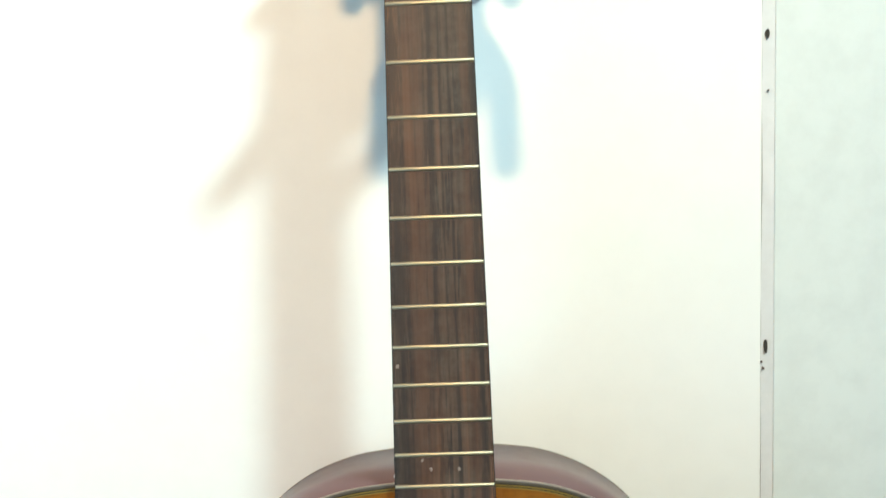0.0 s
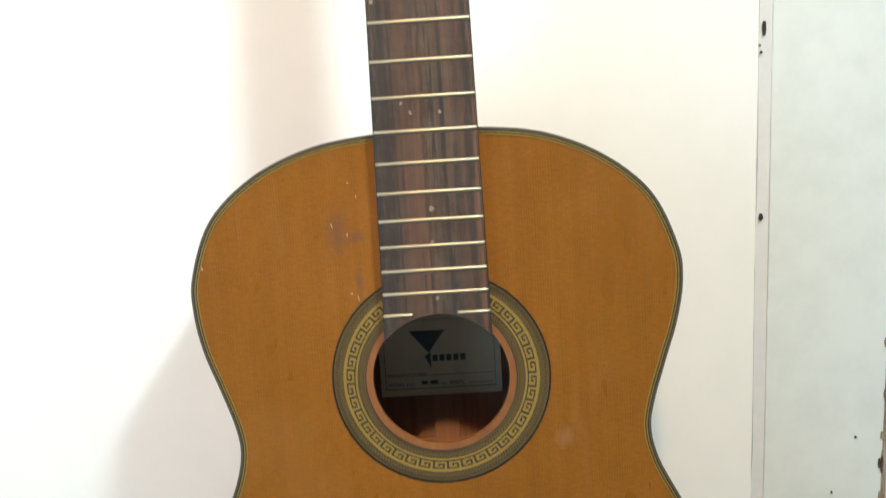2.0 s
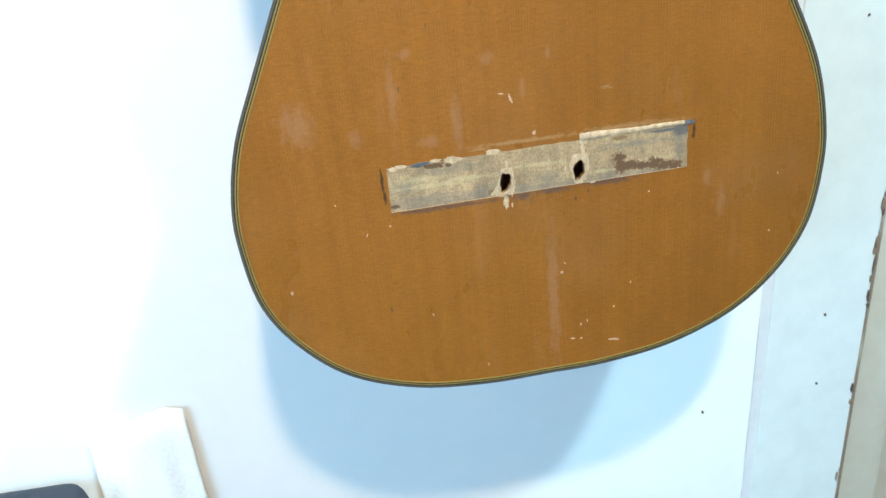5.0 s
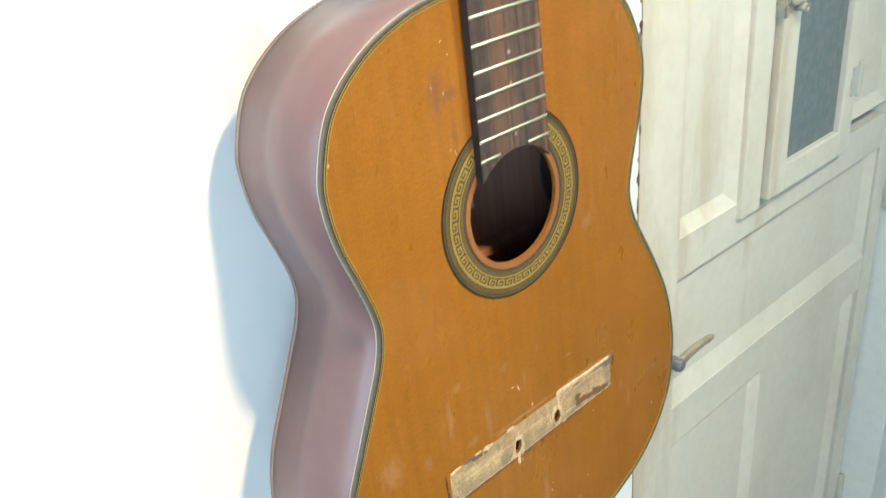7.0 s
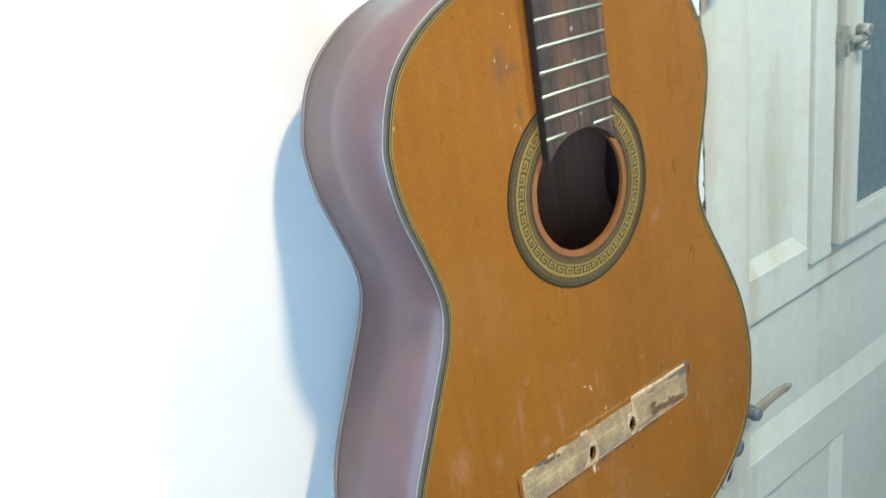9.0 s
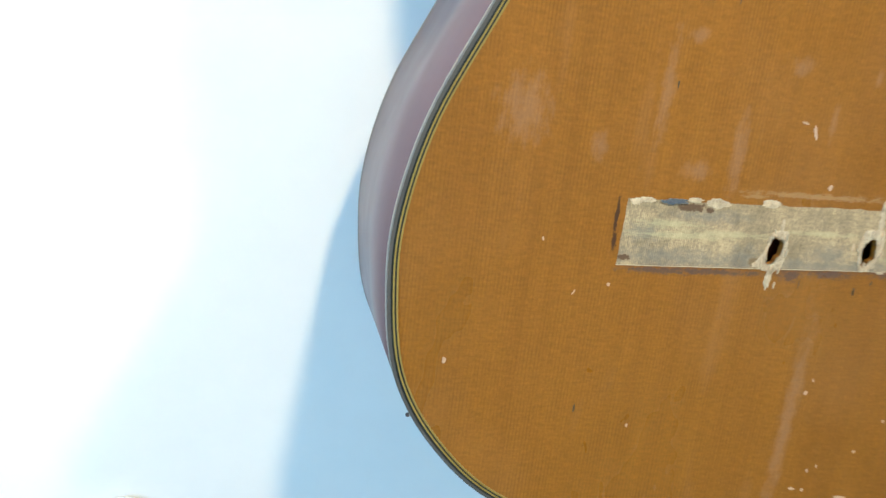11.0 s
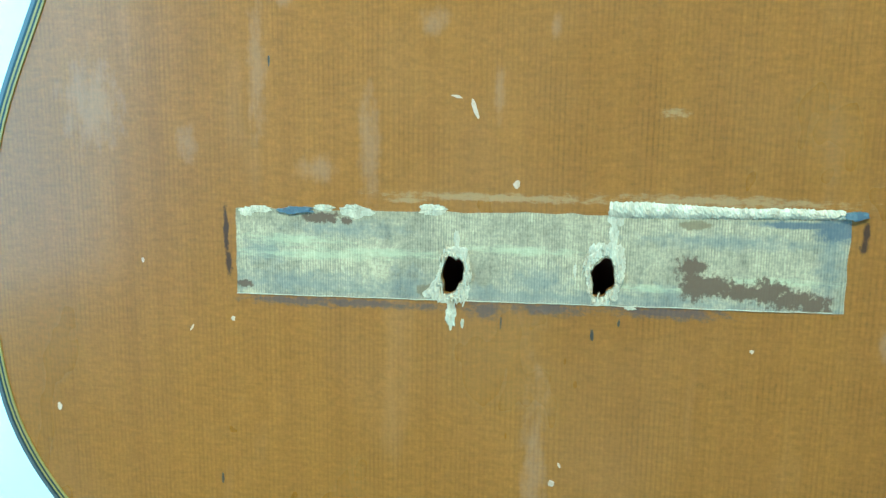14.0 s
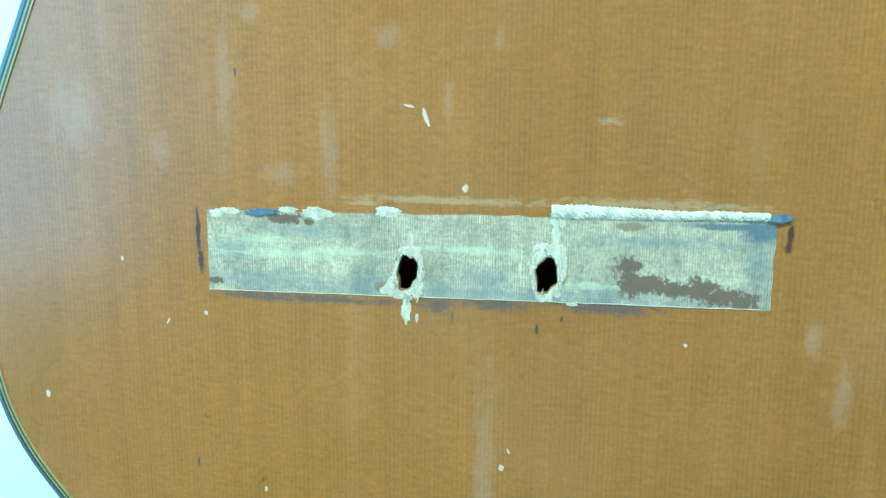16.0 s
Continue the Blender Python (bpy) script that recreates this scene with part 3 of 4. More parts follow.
def latch_at(x, z):
    """A waisted keeper on the board, a barrel and a turn button with two eyes."""
    keeper = [(x - 0.024, z - 0.021), (x - 0.017, z - 0.020), (x - 0.0165, z - 0.009), (x - 0.012, z), (x - 0.0165, z + 0.009), (x - 0.017, z + 0.020), (x - 0.024, z + 0.021), (x - 0.027, z)]
    latch = part("window_latch", plate([keeper], YD - 0.024, YD - 0.005), M_LATCH, door, "flaked painted window latch")
    b_ = bmesh.new()
    turned(b_, [(0.0040, x - 0.018), (0.0055, x - 0.014), (0.0055, x + 0.010), (0.0040, x + 0.016)], "x", 14, (0, YD - 0.028, z))
    part("barrel", b_, M_LATCH, latch, "", True)
    for dx, dz, r in ((0.014, 0.010, 0.0085), (0.010, -0.011, 0.0065)):
        b_ = ring_plate(x + dx, z + dz, r * 0.42, r, YD - 0.036, YD - 0.019, 24)
        part("eye", b_, M_LATCH, latch, "", True)
    part("tongue", box(x + 0.006, x + 0.036, YD - 0.035, YD - 0.029, z + 0.004, z + 0.012, 0.002), M_DARKSTEEL, latch, "dark steel tongue")


latch_at(0.797, 1.512)
for z in (1.338, 1.90):
    b = bmesh.new()
    turned(b, [(0.004, z - 0.03), (0.005, z - 0.028), (0.005, z + 0.028), (0.004, z + 0.03)], "z", 12, (1.0415, YD - 0.021, 0))
    add_box(b, 1.018, 1.0405, YD - 0.0225, YD - 0.0185, z - 0.024, z + 0.024, 0.001)
    part("window_hinge", b, M_STEEL, door, "small painted hinge")
for z in (0.28, 1.06, 1.86):
    b = bmesh.new()
    turned(b, [(0.006, z - 0.05), (0.008, z - 0.046), (0.008, z + 0.046), (0.006, z + 0.05)], "z", 14, (1.280, YD - 0.004, 0))
    part("door_hinge", b, M_STEEL, door, "painted-over door hinge", True)
# lever handle on its long plate
part("handle_plate", box(0.498, 0.532, YD - 0.004, YD + 0.002, 0.928, 1.112, 0.003), M_STEEL, door, "long painted-over steel handle plate")
b = bmesh.new()
turned(b, [(0.013, YD - 0.003), (0.013, YD - 0.007), (0.011, YD - 0.009), (0.0105, YD - 0.016)], "y", 24, (0.517, 0, 1.060))
part("lever_rose", b, M_LEVER, door, "worn rose of the lever", True)
b = bmesh.new()
turned(b, [(0.0095, YD - 0.014), (0.0098, YD - 0.018), (0.0098, YD - 0.046), (0.0090, YD - 0.050), (0.006, YD - 0.052)], "y", 24, (0.514, 0, 1.062))
part("lever_neck", b, M_DARKSTEEL, door, "bare grey steel lever neck", True)
# flat bar that runs off the neck, thinner and lower towards its rounded tip
b = bmesh.new()
rows = []
for k in range(13):
    f = k / 12
    hh = 0.0092 - 0.0034 * f - (0.0026 if k == 12 else 0.0)
    dd = 0.0052 - 0.0016 * f - (0.0012 if k == 12 else 0.0)
    x_, y_, z_ = 0.508 + 0.094 * f, YD - 0.044 + 0.004 * math.sin(f * 2.2) - 0.003 * f, 1.062 + 0.004 * f + 0.002 * math.sin(f * 3.1)
    rows.append([b.verts.new((x_, y_ + dd * math.cos(a_) * (1 if abs(math.cos(a_)) < 0.9 else 0.92), z_ + hh * math.copysign(abs(math.sin(a_)) ** 0.6, math.sin(a_)))) for a_ in (2 * math.pi * i / 16 for i in range(16))])
for p_, q_ in zip(rows, rows[1:]):
    for i in range(16):
        b.faces.new((p_[i], p_[(i + 1) % 16], q_[(i + 1) % 16], q_[i]))
b.faces.new(rows[0])
b.faces.new(rows[-1])
part("lever", b, M_LEVER, door, "door lever with paint worn to metal", True)
b = bmesh.new()
turned(b, [(0.0135, YD - 0.003), (0.0135, YD - 0.017), (0.0115, YD - 0.020), (0.004, YD - 0.020)], "y", 24, (0.513, 0, 0.996))
part("lock_cylinder", b, M_DARKSTEEL, door, "dull dark round lock cylinder", True)
part("keyhole", plate([ragged(0.5125, 0.946, 0.0035, 0.010, 77, 18, 0.4, -0.7)], YD - 0.0045, YD - 0.003), M_DARKGAP, door, "chipped dark keyhole")
part("keyhole", plate([ragged(0.5190, 0.956, 0.0012, 0.006, 79, 14, 0.5, -0.6)], YD - 0.0045, YD - 0.003), M_DARKFLAKE, door)
b = bmesh.new()
turned(b, [(0.015, YD - 0.0), (0.015, YD - 0.012), (0.011, YD - 0.016), (0.004, YD - 0.016)], "y", 20, (0.500, 0, 0.606))
part("lower_lock", b, M_DARKSTEEL, door, "dull round lower lock", True)
part("keyhole", plate([ragged(0.494, 0.520, 0.006, 0.008, 78, 16, 0.25)], YD - 0.002, YD + 0.001), M_DARKGAP, door, "dark lower keyhole")
b = bmesh.new()
turned(b, [(0.016, YD - 0.0), (0.016, YD - 0.003), (0.007, YD - 0.005), (0.007, YD - 0.014), (0.010, YD - 0.017), (0.011, YD - 0.022), (0.009, YD - 0.026), (0.004, YD - 0.027)], "y", 24, (0.490, 0, 1.630))
part("bolt_knob", b, M_DARKSTEEL, door, "dull dark steel bolt knob", True)
# dark holes in the seam
for z, h in ((1.986, 0.009), (1.754, 0.013), (1.617, 0.006)):
    ob = finish("seam_hole", plate([ragged(0.2418, z, 0.0015, h / 2.1, int(z * 1000), 14)], YW - 0.0006, YW + 0.003), M_DARKGAP)
    tagged(ob, "small dark hole in the seam", "hole", "holes in the seam", "structure")

# ---------- guitar ----------
# its own frame: origin on the top where neck and body meet, x to its right, z to the headstock, y to the wall
guitar = tagged(new("classical_guitar"), "old orange classical guitar without strings or bridge, hanging on the wall", "guitar")
guitar.matrix_world = pose(0.0008, -0.0030, 1.7008, -2.544, -0.82, 0.02)
NECK = pose(0.0003, -0.0009, -0.0017, 0.656, 0, 0)      # the neck leans a little against the body
# outline of the body: down its right half, then up its left half, which differ a little
RIGHT = [
    (-0.0002, -0.0016), (0.0336, -0.0018), (0.0694, -0.0070), (0.1028, -0.0216), (0.1298, -0.0448), (0.1446, -0.0767), (0.1471, -0.0988),
    (0.1431, -0.1230), (0.1356, -0.1473), (0.1284, -0.1714), (0.1258, -0.1890), (0.1302, -0.2088), (0.1411, -0.2312), (0.1548, -0.2571),
    (0.1710, -0.2938), (0.1788, -0.3284), (0.1800, -0.3582), (0.1731, -0.3964), (0.1545, -0.4275), (0.1249, -0.4530), (0.0844, -0.4702),
    (0.0395, -0.4776), (-0.0003, -0.4788)]
LEFT = [
    (-0.0400, -0.4793), (-0.0853, -0.4742), (-0.1265, -0.4584), (-0.1554, -0.4322), (-0.1735, -0.4013), (-0.1798, -0.3632), (-0.1789, -0.3335),
    (-0.1705, -0.2989), (-0.1539, -0.2621), (-0.1413, -0.2353), (-0.1309, -0.2123), (-0.1262, -0.1924), (-0.1280, -0.1747), (-0.1352, -0.1508),
    (-0.1429, -0.1268), (-0.1466, -0.1028), (-0.1453, -0.0806), (-0.1317, -0.0474), (-0.1043, -0.0229), (-0.0700, -0.0082), (-0.0340, -0.0025)]
OUTLINE = catmull(RIGHT + LEFT, 6)
DEPTH_TOP, DEPTH_END = 0.0901, 0.0967


def depth_at(z):
    k = min(max(-z / 0.478, 0), 1)
    return DEPTH_TOP + (DEPTH_END - DEPTH_TOP) * k


HX, HZ, HR = 0.0003, -0.1508, 0.0415
hole_loop = [(HX + HR * math.cos(2 * math.pi * i / 72), HZ + HR * math.sin(2 * math.pi * i / 72)) for i in range(72)]
PIN_A = ragged(-0.0203, -0.3432, 0.0035, 0.0060, 5, 28, 0.30, -0.12)
PIN_B = ragged(0.0247, -0.3414, 0.0037, 0.0063, 9, 28, 0.30, -0.16)
part("soundboard", plate([inset(OUTLINE, 0.0035), hole_loop, PIN_A, PIN_B], 0.0, 0.0026), M_TOP, guitar, "orange lacquered cedar soundboard, scratched")
# edge binding and purfling lines
edge = inset(OUTLINE, 0.0)
lines = [(0.0, 0.0014, M_BINDING, -0.0004, "binding"), (0.0014, 0.0022, M_BLACK, -0.0005, "purfling"), (0.0022, 0.0029, M_GOLD, -0.0005, "purfling"),
         (0.0029, 0.0036, M_BLACK, -0.0005, "purfling"), (0.0036, 0.0043, M_GOLD, -0.0005, "purfling")]
for d0, d1, mat, y, name in lines:
    part(name, band(inset(OUTLINE, d0), inset(OUTLINE, d1), y, 0.0024 if name == "binding" else 0.0005), mat, guitar)
part("side_line", band(inset(OUTLINE, -0.0001), inset(OUTLINE, 0.0016), 0.0025, 0.0034), M_PALELINE, guitar, "thin pale line between binding and sides")
# sides: a thick strip, deeper towards the end
b = bmesh.new()
n = len(OUTLINE)
inner = inset(OUTLINE, 0.0026)
outer = inset(OUTLINE, 0.00015)
rows = []
for loop, t0 in ((outer, 0), (outer, 1), (inner, 1), (inner, 0)):
    rows.append([b.verts.new((x, 0.0033 if t0 == 0 else depth_at(z) - 0.003, z)) for x, z in loop])
for k in range(4):
    for i in range(n):
        j = (i + 1) % n
        b.faces.new((rows[k][i], rows[k][j], rows[(k + 1) % 4][j], rows[(k + 1) % 4][i]))
part("side", b, M_SIDE, guitar, "dark reddish glossy mahogany sides", True)
sharp = guitar.children[-1]
sharp.modifiers.new("split", "EDGE_SPLIT").split_angle = radians(50)
b = bmesh.new()
rows = [[b.verts.new((x, depth_at(z) + dy, z)) for x, z in loop] for loop, dy in ((OUTLINE, -0.003), (OUTLINE, -0.0012), (inset(OUTLINE, 0.003), -0.0012), (inset(OUTLINE, 0.003), -0.003))]
for k in range(4):
    for i in range(n):
        j = (i + 1) % n
        b.faces.new((rows[k][i], rows[k][j], rows[(k + 1) % 4][j], rows[(k + 1) % 4][i]))
part("back_binding", b, M_CREAM, guitar, "thin cream binding of the back")
b = plate([inset(OUTLINE, 0.0005)], 0.0, 0.003)
for v in b.verts:
    v.co.y += depth_at(v.co.z) - 0.0012
part("back", b, M_SIDE, guitar, "dark mahogany back")
b = plate([inset(OUTLINE, 0.004)], 0.0, 0.001)
for v in b.verts:
    v.co.y += depth_at(v.co.z) - 0.0032
part("back_lining", b, M_INSIDE, guitar, "bare brown wood inside the body")
YI = depth_at(HZ) - 0.0035
part("back_strip", box(-0.010, 0.008, YI - 0.003, YI, -0.40, -0.03, 0.001), M_INSIDE, guitar)
for z in (-0.225, -0.33):
    part("back_brace", box(-0.10, 0.10, YI - 0.014, YI + 0.002, z - 0.004, z + 0.004, 0.002), M_INSIDE, guitar)
# label inside
label = part("label", box(-0.0435, 0.0420, YI - 0.0042, YI - 0.0035, -0.1845, -0.112), M_LABEL, guitar, "aged printed maker's label inside the body")
label.location = (-0.0025, 0.0, -0.0030)
YL = YI - 0.0045


def ink(x0, x1, z0, z1):
    part("print", box(x0, x1, YL - 0.0002, YL + 0.0004, z0, z1), M_INK, label)


for x0, x1, z0, z1 in ((-0.040, 0.0378, -0.1302, -0.1299), (-0.040, 0.0378, -0.1795, -0.1792), (-0.040, -0.0397, -0.1793, -0.130), (0.0375, 0.0378, -0.1793, -0.130),
                       (-0.009, 0.036, -0.1700, -0.1698), (-0.016, 0.003, -0.1768, -0.1766), (0.019, 0.036, -0.1768, -0.1766)):
    ink(x0, x1, z0, z1)
part("print", plate([[(-0.0215, -0.1378), (0.0035, -0.1378), (-0.0035, -0.1470), (-0.0085, -0.1540)]], YL - 0.0002, YL + 0.0004), M_INK, label, "dark triangular emblem")
part("print", plate([[(-0.0115, -0.1560), (-0.0072, -0.1535), (-0.0072, -0.1650)]], YL - 0.0002, YL + 0.0004), M_INK, label)
for i in range(5):
    ink(-0.0060 + i * 0.0049, -0.0024 + i * 0.0049, -0.1600, -0.1555)


def words(text, x, z, size, parent):
    cu = bpy.data.curves.new("words", "FONT")
    cu.body, cu.size, cu.extrude = text, size, 0.0001
    tmp = new("words", cu)
    me = bpy.data.meshes.new_from_object(tmp.evaluated_get(bpy.context.evaluated_depsgraph_get()))
    bpy.data.objects.remove(tmp)
    me.materials.append(M_INK)
    ob = new("printed_words", me)
    ob.parent = parent
    ob.matrix_local = Matrix.Translation((x, YL - 0.0002, z)) @ Matrix.Rotation(radians(90), 4, "X")
    return ob


words("MANUFACTURER", -0.0385, -0.1706, 0.0036, label)
words("MODEL NO.", -0.0385, -0.1772, 0.0036, label)
words("SERIAL", 0.0050, -0.1772, 0.0036, label)
ink(-0.0145, -0.0105, -0.1762, -0.1740)
ink(-0.0085, -0.0030, -0.1762, -0.1740)

# rosette
part("soundhole_edge", ring_plate(HX, HZ, HR, 0.0456, -0.0004, 0.0024), M_TOP_RIM, guitar, "bare reddish ring round the soundhole")
ros = part("rosette", ring_plate(HX, HZ, 0.0456, 0.0663, -0.0003, 0.0004), M_OLIVE, guitar, "olive and gold rosette with a key pattern")
for r0, r1, mat in ((0.0456, 0.0463, M_DARKKEY), (0.0469, 0.0474, M_DARKKEY), (0.0504, 0.0509, M_DARKKEY), (0.0509, 0.0520, M_GOLD), (0.0585, 0.0596, M_GOLD),
                    (0.0596, 0.0600, M_DARKKEY), (0.0631, 0.0636, M_DARKKEY), (0.0641, 0.0644, M_DARKKEY), (0.0652, 0.0664, M_BLACK)):
    part("ring", ring_plate(HX, HZ, r0, r1, -0.0006, 0.0), mat, ros)
for r0, r1, count in ((0.0477, 0.0488, 150), (0.0491, 0.0502, 150), (0.0603, 0.0615, 190), (0.0618, 0.0629, 190)):
    b = bmesh.new()
    for i in range(count):
        a0 = 2 * math.pi * (i + (0.5 if r0 in (0.0491, 0.0618) else 0)) / count
        a1 = a0 + 2 * math.pi / count * 0.5
        vs = [b.verts.new((HX + r * math.cos(a), -0.0005, HZ + r * math.sin(a))) for r, a in ((r0, a0), (r1, a0), (r1, a1), (r0, a1))]
        b.faces.new(vs)
    tagged(part("dotted_ring", b, M_DARKKEY, ros), kind="stuff")
part("key_band", ring_plate(HX, HZ, 0.0520, 0.0585, -0.0005, 0.0), M_GOLD, ros)
# greek key: strokes in a unit cell, u along the ring and v across it
STROKES = [(0.00, 0.16, 0.0, 0.88), (0.16, 0.84, 0.74, 0.88), (0.70, 0.84, 0.32, 0.74), (0.38, 0.70, 0.32, 0.46), (0.38, 0.52, 0.46, 0.60), (0.00, 1.0, 0.0, 0.13)]
UNITS = 40
b = bmesh.new()
for i in range(UNITS):
    for u0, u1, v0, v1 in STROKES:
        for s in range(2):
            a0 = 2 * math.pi * (i + u0 + (u1 - u0) * s / 2) / UNITS
            a1 = 2 * math.pi * (i + u0 + (u1 - u0) * (s + 1) / 2) / UNITS
            r0, r1 = 0.0522 + 0.0062 * v0, 0.0522 + 0.0062 * v1
            vs = [b.verts.new((HX + r * math.cos(a), -0.0007, HZ + r * math.sin(a))) for r, a in ((r0, a0), (r1, a0), (r1, a1), (r0, a1))]
            b.faces.new(vs)
part("key_pattern", b, M_DARKKEY, ros, "dark greek key inlay")

# fretboard
SCALE = 0.650


def fret_z(k):
    return 0.325 - SCALE * (1 - 2 ** (-k / 12))


def half_w(z):
    return (0.026 + 0.005 * (0.325 - z) / 0.325) * (0.9735 - 0.0043 * z / 0.325)


arc = []
FE = -0.1195
a_lim = math.acos(0.0318 / 0.0425)
for i in range(17):
    a = a_lim + (math.pi - 2 * a_lim) * i / 16
    arc.append((HX + 0.0425 * math.cos(a), HZ + 0.0425 * math.sin(a)))
w0, w1 = half_w(0.325), half_w(FE)
outl = [(-w0, 0.325), (-w1, arc[-1][1])] + arc[::-1][1:-1] + [(w1, arc[0][1]), (w0, 0.325)]
part("fretboard", plate([[(x * 0.985, z) for x, z in outl]], -0.0066, -0.001), M_BOARD, guitar, "worn dark rosewood fretboard")
for s in (-1, 1):
    b = bmesh.new()
    vs = []
    for z, w in ((0.325, w0), (arc[0][1], w1)):
        for dx, y in ((0.0002, -0.00645), (0.0002, -0.001), (-0.0013, -0.001), (-0.0013, -0.00665)):
            vs.append(b.verts.new((s * (w + dx), y, z)))
    for i in range(4):
        b.faces.new((vs[i], vs[(i + 1) % 4], vs[4 + (i + 1) % 4], vs[4 + i]))
    b.faces.new(vs[:4])
    b.faces.new(vs[4:])
    part("fretboard_edge", b, M_EBONY, guitar, "black fretboard edge")


def fret_bar(x0, x1, z):
    b = bmesh.new()
    rows = []
    for x, k in ((x0, 0.55), (x0 + 0.0008, 1), (x1 - 0.0008, 1), (x1, 0.55)):
        rows.append([b.verts.new((x, -0.0064 - 0.0011 * k * math.sin(math.pi * i / 6), z + 0.0012 * math.cos(math.pi * i / 6))) for i in range(7)])
    for p, q in zip(rows, rows[1:]):
        for i in range(6):
            b.faces.new((p[i], p[i + 1], q[i + 1], q[i]))
    b.faces.new(rows[0])
    b.faces.new(rows[-1])
    part("fret", b, M_NICKEL, guitar, "", True)


for k in range(1, 19):
    w = half_w(fret_z(k)) - 0.0003
    fret_bar(-w, w, fret_z(k))
w = half_w(fret_z(19))
fret_bar(-w, -0.0140, fret_z(19))
fret_bar(0.0120, w, fret_z(19))
part("nut", box(-0.0262, 0.0262, -0.0095, 0.0, 0.3255, 0.331, 0.001), M_CREAM, guitar, "cream bone nut")

# neck with its heel
b = bmesh.new()
rows = []
NZ = [0.0015, 0.009, 0.016, 0.021, 0.025, 0.029, 0.033, 0.037, 0.042, 0.049, 0.060, 0.078, 0.11, 0.18, 0.25, 0.31, 0.335]
for z in NZ:
    k = max(0.0, 1 - z / 0.06)
    d = 0.0155 + 0.0850 * math.exp(-(max(0.0, z - 0.026) / 0.012) ** 1.6)
    hw_ = half_w(z) - 0.0004
    row = []
    for i in range(25):
        a = math.pi * i / 24
        y = d * math.sin(a) ** 0.8
        narrow = 1 - 0.30 * min(1.0, k * 1.6) * (y / d) ** 1.2
        row.append(b.verts.new((-hw_ * math.cos(a) * narrow, y, z)))
    rows.append(row)
for p_, q_ in zip(rows, rows[1:]):
    for i in range(24):
        b.faces.new((p_[i], p_[i + 1], q_[i + 1], q_[i]))
    b.faces.new((p_[24], p_[0], q_[0], q_[24]))
b.faces.new(rows[0])
b.faces.new(rows[-1])
part("neck", b, M_NECK, guitar, "dark glossy neck with its heel", True)
guitar.children[-1].modifiers.new("split", "EDGE_SPLIT").split_angle = radians(50)
# pale line round the cap of the heel
for side in (-1, 1):
    b = bmesh.new()
    strip = []
    for z in NZ[:8]:
        k = max(0.0, 1 - z / 0.06)
        d = 0.0155 + 0.0850 * math.exp(-(max(0.0, z - 0.026) / 0.012) ** 1.6)
        pair = []
        for g in (0.905, 0.925):
            a = math.asin(g ** 1.25)
            narrow = 1 - 0.30 * min(1.0, k * 1.6) * g ** 1.2
            pair.append(b.verts.new((side * ((half_w(z) - 0.0004) * math.cos(a) * narrow + 0.0004), g * d, z)))
        strip.append(pair)
    for p_, q_ in zip(strip, strip[1:]):
        b.faces.new((p_[0], p_[1], q_[1], q_[0]))
    part("heel_line", b, M_CREAM, guitar, "pale line along the heel cap", True)
# white dot in the side of the fretboard at the joint
b = bmesh.new()
turned(b, [(0.0011, -half_w(0.006) - 0.0006), (0.0011, -half_w(0.006) + 0.0010)], "x", 12, (0, -0.0036, 0.0060))
part("side_dot", b, M_PEARL, guitar, "white side dot", True)
for ob in guitar.children:
    if ob.name.split(".")[0] in ("side_dot", "heel_line", "fretboard", "fretboard_edge", "fret", "nut", "neck"):
        ob.matrix_local = NECK
# slotted headstock, leaning back
hs = new("headstock")
hs.parent = guitar
hs.matrix_local = NECK @ pose(0, 0.004, 0.331, -12, 0, 0)
contour = [(-0.030, 0.0), (-0.037, 0.020), (-0.0375, 0.18), (-0.030, 0.192), (-0.012, 0.196), (0.0, 0.200), (0.012, 0.196), (0.030, 0.192), (0.0375, 0.18), (0.037, 0.020), (0.030, 0.0)]
slots = [[(s * 0.010, 0.045), (s * 0.024, 0.045), (s * 0.024, 0.160), (s * 0.010, 0.160)] for s in (-1, 1)]
hb = part("head_plate", plate([contour] + slots, -0.002, 0.017), M_NECK, hs, "slotted headstock")
for s in (-1, 1):
    for z in (0.062, 0.102, 0.142):
        b = bmesh.new()
        turned(b, [(0.0045, s * 0.008), (0.0045, s * 0.030)], "x", 14, (0, 0.008, z))
        part("tuner_roller", b, M_CREAM, hs)
        b = bmesh.new()
        turned(b, [(0.003, s * 0.030), (0.003, s * 0.047), (0.008, s * 0.049), (0.009, s * 0.056), (0.007, s * 0.062)], "x", 14, (0, 0.020, z))
        part("tuner_button", b, M_CREAM, hs, "", True)

# ---------- the torn bridge seat ----------
TL, BL, BR, TR = (-0.0886, -0.3248), (-0.0890, -0.3521), (0.0917, -0.3487), (0.0915, -0.3217)


def along(p, q, k, wob, seed):
    rnd = random.Random(seed)
    return [(p[0] + (q[0] - p[0]) * i / k + (rnd.uniform(-wob, wob) if i else 0), p[1] + (q[1] - p[1]) * i / k + (rnd.uniform(-wob, wob) if i else 0)) for i in range(k)]


patch = along(TL, BL, 8, 0.0002, 1) + along(BL, BR, 40, 0.0003, 2) + along(BR, TR, 8, 0.0003, 3) + along(TR, TL, 40, 0.0004, 4)
seat = part("bridge_seat", plate([patch, PIN_A, PIN_B], -0.00012, 0.0005), M_RAW, guitar, "raw pale wood where the bridge was torn off")


def fleck(name, cx, cz, rx, rz, mat, seed, height=0.0008, n=22, rough=0.35, turn=0.0, parent=None, label=""):
    return part(name, plate([ragged(cx, cz, rx, rz, seed, n, rough, turn)], -height, 0.0002), mat, parent or guitar, label)


